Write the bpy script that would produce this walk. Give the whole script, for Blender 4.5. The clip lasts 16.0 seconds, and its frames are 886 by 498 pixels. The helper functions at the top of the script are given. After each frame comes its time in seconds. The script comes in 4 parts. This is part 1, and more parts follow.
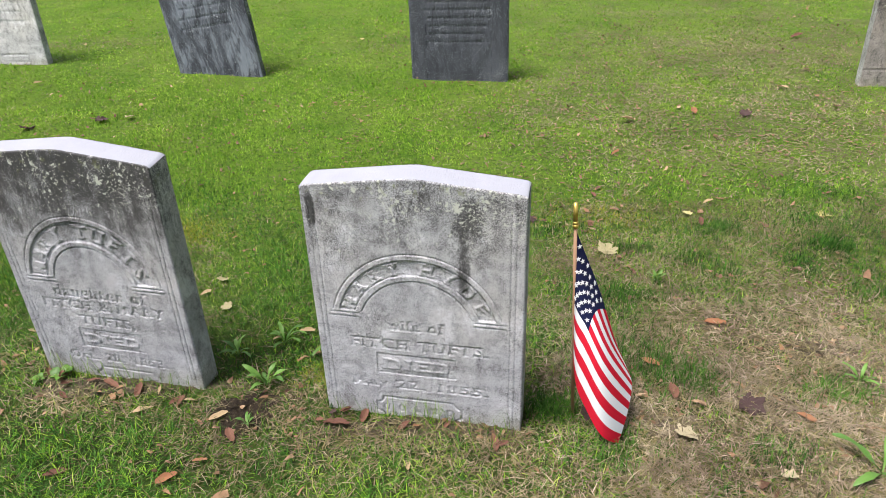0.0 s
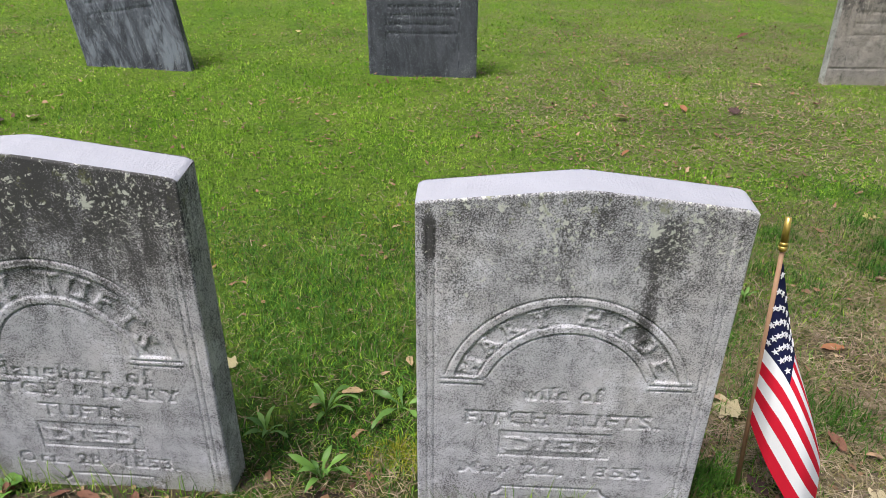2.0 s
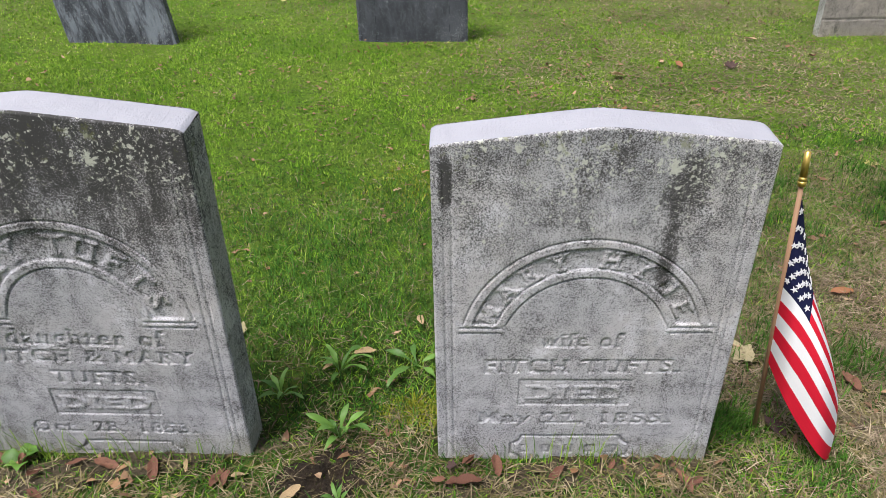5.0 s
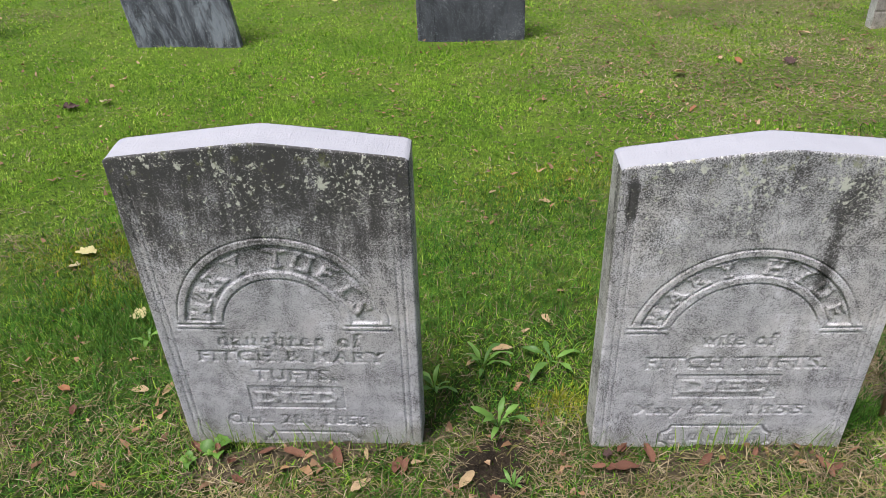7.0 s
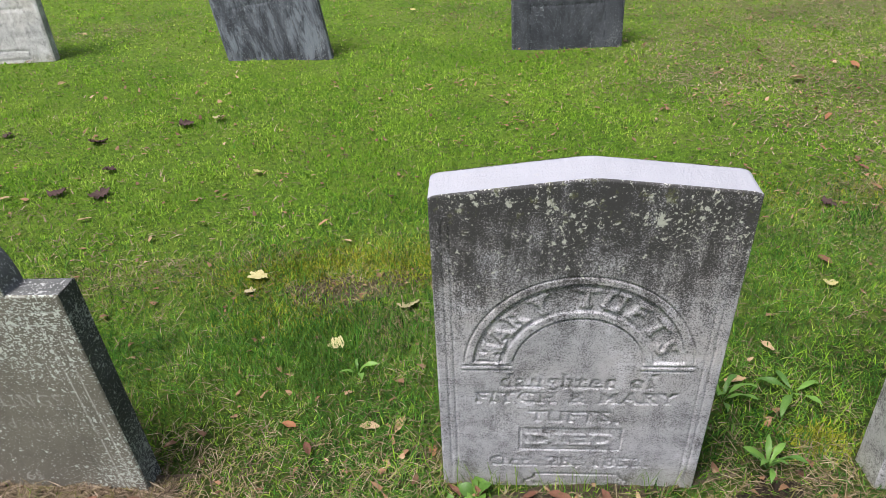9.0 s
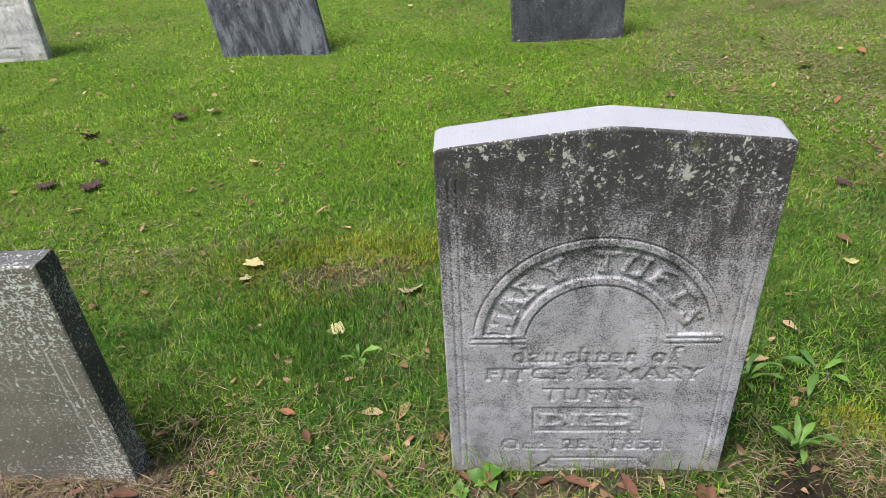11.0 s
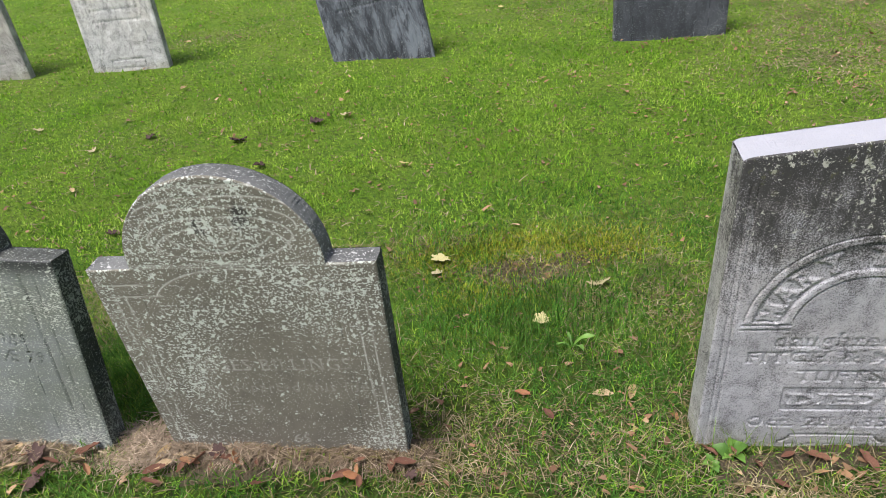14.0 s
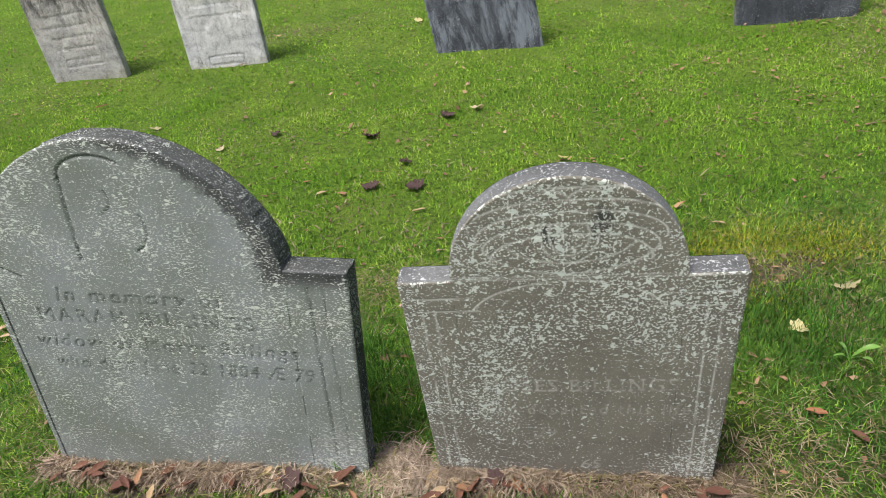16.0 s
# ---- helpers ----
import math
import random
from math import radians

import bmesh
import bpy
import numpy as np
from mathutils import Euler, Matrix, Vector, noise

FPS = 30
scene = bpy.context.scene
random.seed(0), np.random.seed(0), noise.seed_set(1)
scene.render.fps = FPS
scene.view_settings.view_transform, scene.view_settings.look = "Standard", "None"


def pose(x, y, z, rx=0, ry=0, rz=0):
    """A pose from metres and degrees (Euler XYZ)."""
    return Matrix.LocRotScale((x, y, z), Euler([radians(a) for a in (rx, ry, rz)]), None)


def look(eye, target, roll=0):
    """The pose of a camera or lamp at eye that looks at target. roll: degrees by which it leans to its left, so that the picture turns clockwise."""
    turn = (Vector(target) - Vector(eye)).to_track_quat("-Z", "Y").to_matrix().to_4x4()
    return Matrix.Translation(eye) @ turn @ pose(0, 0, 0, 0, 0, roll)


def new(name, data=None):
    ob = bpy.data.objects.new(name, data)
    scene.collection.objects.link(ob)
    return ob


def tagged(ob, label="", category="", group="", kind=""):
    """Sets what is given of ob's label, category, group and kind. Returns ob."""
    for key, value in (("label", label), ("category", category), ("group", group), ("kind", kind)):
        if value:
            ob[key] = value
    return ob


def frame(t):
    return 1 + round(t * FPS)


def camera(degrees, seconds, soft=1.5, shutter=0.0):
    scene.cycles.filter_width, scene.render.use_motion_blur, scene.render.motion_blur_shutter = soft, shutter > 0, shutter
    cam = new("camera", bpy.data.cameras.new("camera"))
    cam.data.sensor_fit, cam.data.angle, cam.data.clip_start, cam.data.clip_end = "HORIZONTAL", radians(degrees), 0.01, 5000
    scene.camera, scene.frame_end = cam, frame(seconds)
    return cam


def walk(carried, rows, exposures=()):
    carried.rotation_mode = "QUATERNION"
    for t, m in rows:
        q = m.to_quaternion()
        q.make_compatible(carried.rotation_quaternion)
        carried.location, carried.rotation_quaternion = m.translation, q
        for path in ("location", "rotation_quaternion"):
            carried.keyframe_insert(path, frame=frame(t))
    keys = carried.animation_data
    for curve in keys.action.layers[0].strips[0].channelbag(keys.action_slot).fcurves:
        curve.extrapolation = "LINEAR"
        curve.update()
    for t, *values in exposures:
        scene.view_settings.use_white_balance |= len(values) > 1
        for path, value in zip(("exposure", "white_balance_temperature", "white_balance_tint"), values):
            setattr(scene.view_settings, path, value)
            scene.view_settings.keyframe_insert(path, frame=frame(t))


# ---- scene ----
cam = camera(70.2, 16.0, soft=0.5)
METRES, EYE, TILT, LEAN, TURN = 3.25, 1.3, -27.0, 2.0, 0.0
ROWS = [
    (0.0, 0.0, 0.0, 0.0, 0.0, 0.0, -0.0),
    (0.5, -0.0608, 0.0353, 0.0145, -3.16, 0.25, 0.09),
    (1.0, -0.1103, 0.0965, 0.0273, -7.26, 0.5, 0.81),
    (1.5, -0.1434, 0.1361, 0.0358, -8.61, 0.34, 1.41),
    (2.0, -0.154, 0.1645, 0.0239, -9.13, 0.23, 2.1),
    (2.5, -0.1542, 0.1738, 0.0169, -9.33, 0.07, 2.78),
    (3.0, -0.1605, 0.1736, 0.0143, -9.37, -0.4, 3.23),
    (3.5, -0.1606, 0.1728, 0.0114, -9.5, -0.87, 3.48),
    (4.0, -0.1632, 0.1724, 0.0084, -9.77, -1.34, 3.78),
    (6.3, -0.185, 0.1752, 0.0129, -9.75, -2.85, 4.58),
    (6.5, -0.2013, 0.1713, 0.0165, -9.74, -2.93, 4.63),
    (7.0, -0.2743, 0.1523, 0.0327, -8.68, -3.06, 4.87),
    (7.5, -0.3395, 0.1465, 0.0399, -7.55, -3.0, 4.9),
    (8.0, -0.3836, 0.1752, 0.0476, -7.12, -2.99, 5.19),
    (8.5, -0.4235, 0.195, 0.059, -6.99, -3.0, 5.42),
    (9.0, -0.4459, 0.2014, 0.0686, -7.24, -2.68, 5.51),
    (9.2, -0.4557, 0.2057, 0.0615, -7.3, -2.6, 5.55),
    (11.5, -0.4487, 0.2304, 0.0417, -7.34, -1.97, 6.45),
    (12.0, -0.4504, 0.2295, 0.0378, -7.35, -1.97, 6.69),
    (12.5, -0.4547, 0.2293, 0.0401, -7.36, -1.95, 6.88),
    (13.0, -0.4712, 0.2242, 0.0429, -7.26, -2.08, 7.0),
    (13.5, -0.5313, 0.2148, 0.0445, -6.28, -2.1, 6.77),
    (14.0, -0.6114, 0.1942, 0.0639, -4.23, -2.15, 6.59),
    (14.5, -0.6641, 0.1961, 0.0748, -2.88, -2.33, 6.61),
    (15.0, -0.7077, 0.2288, 0.0821, -2.24, -2.53, 6.8),
    (15.5, -0.7515, 0.2474, 0.0893, -1.77, -2.64, 6.99),
    (16.0, -0.8062, 0.2547, 0.095, -2.32, -2.51, 7.23),
]
walk(cam, [(t, pose(0, 0, EYE, TILT, LEAN, TURN) @ pose(METRES * x, METRES * y, METRES * z, 90 + pitch, roll, yaw)) for t, x, y, z, yaw, pitch, roll in ROWS],
     exposures=[(0.0, 1.52), (1.0, 1.38), (2.0, 1.27), (3.5, 1.26), (6.5, 1.26), (9.0, 1.35), (12.5, 1.34), (14.5, 1.34), (16.0, 1.30)])

# ---- light and sky ----
world = bpy.data.worlds.new("overcast_sky")
scene.world = world
world.use_nodes = True
sky = world.node_tree.nodes.new("ShaderNodeTexSky")
sky.sky_type, sky.sun_disc = "NISHITA", False
sky.sun_elevation, sky.sun_rotation = radians(67), radians(-122)
sky.air_density, sky.dust_density, sky.ozone_density = 1.0, 4.0, 1.0
backing = world.node_tree.nodes["Background"]
backing.inputs[1].default_value = 0.078
haze = world.node_tree.nodes.new("ShaderNodeHueSaturation")
haze.inputs["Saturation"].default_value = 0.7
world.node_tree.links.new(sky.outputs[0], haze.inputs["Color"])
world.node_tree.links.new(haze.outputs[0], backing.inputs[0])
sun = new("sun", bpy.data.lights.new("sun", "SUN"))
sun.data.energy, sun.data.angle, sun.data.color = 2.75, radians(22), (1.0, 0.98, 0.95)
sun.matrix_world = look((-1.5, -0.95, 4.2), (0, 0, 0))


# ---- materials ----
class Nodes:
    """A small builder for one node material."""

    def __init__(self, name, roughness=0.9, specular=0.3):
        self.mat = bpy.data.materials.new(name)
        self.mat.use_nodes = True
        self.tree = self.mat.node_tree
        self.shader = self.tree.nodes["Principled BSDF"]
        self.shader.inputs["Roughness"].default_value = roughness
        self.shader.inputs["Specular IOR Level"].default_value = specular
        self.coord = self.add("ShaderNodeTexCoord").outputs["Object"]

    def add(self, kind):
        return self.tree.nodes.new(kind)

    def put(self, value, socket):
        if isinstance(value, bpy.types.NodeSocket):
            self.tree.links.new(value, socket)
        else:
            socket.default_value = value

    def scaled(self, sx, sy, sz):
        m = self.add("ShaderNodeMapping")
        m.inputs["Scale"].default_value = (sx, sy, sz)
        self.put(self.coord, m.inputs["Vector"])
        return m.outputs[0]

    def noise(self, scale, detail=3.0, rough=0.55, vec=None, distortion=0.0):
        n = self.add("ShaderNodeTexNoise")
        self.put(vec or self.coord, n.inputs["Vector"])
        n.inputs["Scale"].default_value, n.inputs["Detail"].default_value = scale, detail
        n.inputs["Roughness"].default_value, n.inputs["Distortion"].default_value = rough, distortion
        return n.outputs["Fac"]

    def cells(self, scale, vec=None, jitter=1.0):
        n = self.add("ShaderNodeTexVoronoi")
        self.put(vec or self.coord, n.inputs["Vector"])
        n.inputs["Scale"].default_value, n.inputs["Randomness"].default_value = scale, jitter
        return n.outputs["Distance"], n.outputs["Color"]

    def ramp(self, fac, low, high, a=0.0, b=1.0):
        n = self.add("ShaderNodeMapRange")
        n.interpolation_type = "SMOOTHSTEP"
        for i, v in enumerate((fac, low, high, a, b)):
            self.put(v, n.inputs[i])
        return n.outputs[0]

    def calc(self, op, a, b=0.0):
        n = self.add("ShaderNodeMath")
        n.operation, n.use_clamp = op, False
        self.put(a, n.inputs[0]), self.put(b, n.inputs[1])
        return n.outputs[0]

    def mix(self, fac, a, b):
        n = self.add("ShaderNodeMix")
        n.data_type = "RGBA"
        self.put(fac, n.inputs["Factor"])
        for v, s in ((a, n.inputs[6]), (b, n.inputs[7])):
            self.put(v if isinstance(v, bpy.types.NodeSocket) else (*v, 1.0), s)
        return n.outputs[2]

    def axis(self, which):
        n = self.add("ShaderNodeSeparateXYZ")
        self.put(self.coord, n.inputs[0])
        return n.outputs[which]

    def island(self):
        return self.add("ShaderNodeNewGeometry").outputs["Random Per Island"]

    def object_random(self):
        return self.add("ShaderNodeObjectInfo").outputs["Random"]

    def done(self, colour, height=None, strength=0.5, distance=0.002):
        self.put(colour if isinstance(colour, bpy.types.NodeSocket) else (*colour, 1.0), self.shader.inputs["Base Color"])
        if height is not None:
            b = self.add("ShaderNodeBump")
            b.inputs["Strength"].default_value, b.inputs["Distance"].default_value = strength, distance
            self.put(height, b.inputs["Height"])
            self.put(b.outputs[0], self.shader.inputs["Normal"])
        return self.mat

    def thin(self, colour, amount):
        """Let some light through a leaf or cloth."""
        t, m = self.add("ShaderNodeBsdfTranslucent"), self.add("ShaderNodeMixShader")
        self.put(colour, t.inputs["Color"])
        m.inputs[0].default_value = amount
        self.put(self.shader.outputs[0], m.inputs[1]), self.put(t.outputs[0], m.inputs[2])
        self.put(m.outputs[0], self.tree.nodes["Material Output"].inputs["Surface"])
        return self.mat


def marble_face(name, crust, lichen, clean, stains=(), streaky=1.0):
    """Weathered marble: sugary grain, black crust that runs down from the top edge, pale lichen."""
    n = Nodes(name, 0.85, 0.25)
    z = n.axis(2)
    cloud = n.noise(5.0, 4.0, 0.6)
    streak = n.noise(1.0, 4.0, 0.65, n.scaled(26, 26, 3.2), 0.4)
    base = n.mix(cloud, [c * 0.82 for c in clean], clean)
    base = n.mix(n.ramp(n.noise(1.6, 2.0), 0.4, 0.7), base, [clean[0] * 1.05, clean[1] * 1.0, clean[2] * 0.92])
    base = n.mix(n.ramp(n.noise(24.0, 5.0, 0.8), 0.45, 0.68, 0.0, 0.5), base, [c * 0.62 for c in clean])
    base = n.mix(n.ramp(n.noise(7.0, 4.0, 0.7), 0.50, 0.66, 0.0, 0.7), base, [c * 1.35 for c in clean])
    grain = n.noise(700.0, 2.0, 0.8)
    pits = n.noise(300.0, 4.0, 0.85)
    dark = n.calc("ADD", n.ramp(z, 0.40, 0.74, 0.0, crust), n.calc("MULTIPLY", n.calc("SUBTRACT", streak, 0.5), n.ramp(z, 0.3, 0.72, 0.1, 1.7 * streaky)))
    dark = n.calc("ADD", dark, n.calc("MULTIPLY", n.calc("SUBTRACT", n.noise(12.0, 6.0, 0.75), 0.5), 1.3))
    for sx, sz, rx, rz, much in stains:
        across = n.calc("DIVIDE", n.calc("SUBTRACT", n.axis(0), sx), rx)
        along_z = n.calc("DIVIDE", n.calc("SUBTRACT", z, sz), rz)
        far = n.calc("ADD", n.calc("MULTIPLY", across, across), n.calc("MULTIPLY", along_z, along_z))
        dark = n.calc("ADD", dark, n.ramp(n.calc("ADD", far, n.calc("MULTIPLY", n.noise(30.0, 4.0, 0.7), 1.2)), 0.5, 1.9, much, 0.0))
    level = n.calc("ADD", n.calc("ADD", n.calc("MULTIPLY", pits, 1.15), n.calc("MULTIPLY", grain, 0.35)), n.calc("SUBTRACT", n.calc("MULTIPLY", dark, 0.40), 0.27))
    base = n.mix(n.ramp(level, 0.43, 0.66, 0.0, 0.95), base, (0.034, 0.032, 0.031))
    where = n.calc("MULTIPLY", n.ramp(z, 0.48, 0.70), n.ramp(n.noise(8.0, 3.0, 0.6), 0.38, 0.58, 0.2, 1.0))
    patchy = None
    for scale, cut in ((36.0, 0.675), (68.0, 0.66), (150.0, 0.66)):
        blob = n.calc("ADD", n.noise(scale, 5.0, 0.62, n.scaled(1, 0.5, 1), 0.3), n.calc("MULTIPLY", where, 0.085 * lichen))
        blob = n.calc("MULTIPLY", n.ramp(blob, cut, cut + 0.05), n.ramp(where, 0.05, 0.2))
        patchy = blob if patchy is None else n.calc("MAXIMUM", patchy, blob)
    pale = n.mix(n.noise(130.0, 4.0, 0.7), (0.40, 0.41, 0.34), (0.74, 0.73, 0.67))
    base = n.mix(n.calc("MULTIPLY", patchy, 0.9), base, pale)
    moss = n.calc("MULTIPLY", n.ramp(z, 0.62, 0.76), n.ramp(n.noise(34.0, 4.0, 0.7), 0.56, 0.66))
    base = n.mix(n.calc("MULTIPLY", moss, 0.6), base, (0.13, 0.14, 0.05))
    foot = n.calc("MULTIPLY", n.ramp(z, 0.1, 0.0), n.ramp(cloud, 0.35, 0.65, 0.1, 0.55))
    base = n.mix(foot, base, (0.25, 0.24, 0.16))
    height = n.calc("ADD", n.calc("ADD", n.calc("MULTIPLY", pits, 0.8), n.calc("MULTIPLY", grain, 0.4)), n.calc("MULTIPLY", n.noise(90.0, 4.0, 0.7), 0.6))
    return n.done(base, height, 1.0, 0.0045)


def marble_clean(name, colour):
    n = Nodes(name, 0.8, 0.3)
    base = n.mix(n.noise(16.0, 4.0), [c * 0.82 for c in colour], colour)
    base = n.mix(n.ramp(n.noise(110.0, 3.0, 0.7), 0.58, 0.74, 0.0, 0.5), base, (0.3, 0.29, 0.3))
    return n.done(base, n.calc("ADD", n.noise(150.0, 4.0, 0.75), n.noise(35.0, 4.0, 0.7)), 0.8, 0.004)


def slate(name, low, high, crust, amount, size, stretch, gloss=0.7, run=None, flat=0.4, blots=(), rim=None, bare=None, cut=None):
    """Slate with bands of colour and a crust of small ragged lichens gathered in patches.
    blots: dark stains (x, z, half-width, half-height). cut: colour of the carved lines and how strongly it shows."""
    n = Nodes(name, gloss, 0.3)
    base = n.mix(n.ramp(n.noise(3.2, 4.0, 0.6), 0.3, 0.7), low, high)
    base = n.mix(n.ramp(n.noise(1.0, 3.0, 0.6, n.scaled(3, 3, 40)), 0.35, 0.75, 0.0, 0.35), base, [c * 1.35 for c in low])
    base = n.mix(n.ramp(n.noise(20.0, 5.0, 0.7), 0.45, 0.7, 0.0, 0.4), base, [c * 0.72 for c in low])
    base = n.mix(n.ramp(n.noise(300.0, 2.0, 0.7), 0.5, 0.8, 0.0, 0.5), base, [c * 0.5 for c in low])
    if run:
        base = n.mix(n.ramp(n.noise(1.0, 5.0, 0.7, n.scaled(7, 7, 2.2), 0.5), 0.42, 0.62), base, run)
        base = n.mix(n.ramp(n.noise(1.0, 5.0, 0.75, n.scaled(20, 20, 6), 0.5), 0.50, 0.64, 0.0, 0.85), base, low)
    for bx, bz, rx, rz in blots:
        across = n.calc("DIVIDE", n.calc("SUBTRACT", n.axis(0), bx), rx)
        up = n.calc("DIVIDE", n.calc("SUBTRACT", n.axis(2), bz), rz)
        far = n.calc("ADD", n.calc("MULTIPLY", across, across), n.calc("MULTIPLY", up, up))
        base = n.mix(n.ramp(n.calc("ADD", far, n.calc("MULTIPLY", n.noise(45.0, 4.0, 0.7), 2.2)), 1.1, 1.7, 0.85, 0.0), base, (0.022, 0.022, 0.023))
    if rim:
        ax, az = n.calc("SUBTRACT", n.axis(0), rim[0]), n.calc("SUBTRACT", n.axis(2), rim[1])
        away = n.calc("SQRT", n.calc("ADD", n.calc("MULTIPLY", ax, ax), n.calc("MULTIPLY", az, az)))
        away = n.calc("ADD", away, n.calc("MULTIPLY", n.calc("SUBTRACT", n.noise(28.0, 5.0, 0.75), 0.5), 0.09))
        burnt = n.calc("MULTIPLY", n.ramp(away, rim[2] - 0.035, rim[2] - 0.008), n.calc("MULTIPLY", n.ramp(ax, -0.18, 0.1), n.ramp(az, -0.02, 0.03)))
        base = n.mix(n.calc("MULTIPLY", burnt, 0.9), base, (0.03, 0.03, 0.033))
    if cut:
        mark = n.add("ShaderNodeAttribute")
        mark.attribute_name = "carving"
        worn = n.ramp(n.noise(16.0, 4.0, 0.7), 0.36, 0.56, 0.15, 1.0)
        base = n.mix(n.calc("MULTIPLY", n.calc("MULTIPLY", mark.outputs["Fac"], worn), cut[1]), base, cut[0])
    mask = n.ramp(n.noise(5.0, 4.0, 0.65), 0.58 - amount, 0.86 - amount, 0.0, 1.0)
    if bare:
        ax, az = n.calc("DIVIDE", n.calc("SUBTRACT", n.axis(0), bare[0]), bare[2]), n.calc("DIVIDE", n.calc("SUBTRACT", n.axis(2), bare[1]), bare[3])
        away = n.calc("ADD", n.calc("MULTIPLY", ax, ax), n.calc("MULTIPLY", az, az))
        mask = n.calc("MULTIPLY", mask, n.ramp(n.calc("ADD", away, n.noise(6.0, 4.0, 0.6)), 0.9, 1.7, 0.0, 1.0))
    spots = None
    for scale, edge in ((size, 0.665), (size * 1.9, 0.64), (size * 3.6, 0.625)):
        blob = n.calc("ADD", n.noise(scale, 3.0, 0.55, n.scaled(1, flat, stretch), 0.2), n.calc("MULTIPLY", mask, 0.072))
        blob = n.ramp(blob, edge, edge + 0.025)
        spots = blob if spots is None else n.calc("MAXIMUM", spots, blob)
    tone = n.mix(n.noise(90.0, 3.0, 0.7), [c * 0.6 for c in crust], crust)
    base = n.mix(n.calc("MULTIPLY", spots, 0.9), base, tone)
    height = n.calc("ADD", n.calc("MULTIPLY", n.noise(160.0, 4.0, 0.75), 0.6), spots)
    return n.done(base, height, 0.45, 0.002)


def turf(name, dark, mid, pale, through_light):
    n = Nodes(name, 0.7, 0.12)
    r = n.island()
    patch = n.noise(0.55, 3.0, 0.6)
    small = n.noise(3.0, 3.0, 0.6)
    colour = n.mix(n.ramp(r, 0.0, 0.75), dark, mid)
    colour = n.mix(n.ramp(small, 0.35, 0.7, 0.0, 0.55), colour, [a * 0.55 + b * 0.45 for a, b in zip(mid, pale)])
    colour = n.mix(n.ramp(n.calc("ADD", r, n.calc("MULTIPLY", patch, 0.5)), 1.0, 1.35, 0.0, 0.9), colour, pale)
    colour = n.mix(n.ramp(n.noise(1.9, 3.0, 0.6), 0.46, 0.62, 0.0, 0.4), colour, dark)
    colour = n.mix(n.ramp(n.noise(6.0, 4.0, 0.75), 0.49, 0.66, 0.0, 0.5), colour, dark)
    colour = n.mix(n.ramp(n.noise(22.0, 4.0, 0.75), 0.50, 0.66, 0.0, 0.55), colour, dark)
    colour = n.mix(n.ramp(n.noise(17.0, 3.0, 0.7), 0.56, 0.70, 0.0, 0.4), colour, pale)
    n.done(colour)
    return n.thin(colour, through_light)


def litter(name, colours, rough=0.75):
    n = Nodes(name, rough, 0.25)
    r = n.object_random()
    c = n.mix(r, colours[0], colours[1])
    c = n.mix(n.ramp(n.noise(60.0, 4.0, 0.6), 0.4, 0.7, 0.0, 0.7), c, colours[2])
    n.done(c, n.noise(160.0, 3.0), 0.4, 0.001)
    return n.thin(c, 0.2)


def plain(name, colour, rough=0.6, metal=0.0, vary=0.25, scale=60.0):
    n = Nodes(name, rough)
    n.shader.inputs["Metallic"].default_value = metal
    return n.done(n.mix(n.noise(scale, 4.0, 0.6), [c * (1 - vary) for c in colour], colour), n.noise(scale * 3, 3.0), 0.25, 0.001)


def soil_material(name, low, high, gap, worn=False):
    n = Nodes(name, 0.95, 0.15)
    c = n.mix(n.ramp(n.noise(2.2, 4.0, 0.6), 0.35, 0.65), low, high)
    c = n.mix(n.ramp(n.noise(34.0, 5.0, 0.75), 0.45, 0.65, 0.0, 0.7), c, gap)
    c = n.mix(n.ramp(n.noise(130.0, 3.0, 0.7), 0.56, 0.72, 0.0, 0.6), c, (0.14, 0.13, 0.06))
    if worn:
        # worn brown turf towards one side of the plot and a dark green-brown band along the row of stones
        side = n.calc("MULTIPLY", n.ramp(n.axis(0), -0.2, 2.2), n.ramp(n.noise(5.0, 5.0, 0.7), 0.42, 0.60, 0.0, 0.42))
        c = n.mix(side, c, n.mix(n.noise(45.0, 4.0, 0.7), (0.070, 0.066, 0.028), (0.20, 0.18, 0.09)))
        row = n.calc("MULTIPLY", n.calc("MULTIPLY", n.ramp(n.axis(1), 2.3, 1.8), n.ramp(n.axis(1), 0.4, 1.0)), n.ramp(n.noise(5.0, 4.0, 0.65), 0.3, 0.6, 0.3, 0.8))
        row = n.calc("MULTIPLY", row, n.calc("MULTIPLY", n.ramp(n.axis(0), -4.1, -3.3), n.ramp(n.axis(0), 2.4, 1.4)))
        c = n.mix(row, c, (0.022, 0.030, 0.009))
    return n.done(c, n.noise(75.0, 6.0, 0.8), 1.0, 0.03)


MARBLE_A = marble_face("weathered_marble_dark_crust", 0.56, 1.0, (0.505, 0.495, 0.54), (), 0.9)
MARBLE_B = marble_face("weathered_marble", 0.17, 1.1, (0.52, 0.51, 0.55), ((0.135, 0.53, 0.018, 0.12, 0.4), (-0.27, 0.68, 0.014, 0.06, 0.6), (0.15, 0.66, 0.05, 0.07, 0.3)), 0.3)
MARBLE_TOP = marble_clean("washed_marble", (0.29, 0.29, 0.33))
MARBLE_SIDE = marble_face("marble_edge", 0.16, 0.7, (0.41, 0.41, 0.385))
MARBLE_BROWN = marble_face("brown_stained_marble", 0.32, 0.4, (0.30, 0.27, 0.245))
MARBLE_FAR = marble_face("far_marble", 0.42, 0.3, (0.44, 0.42, 0.41))
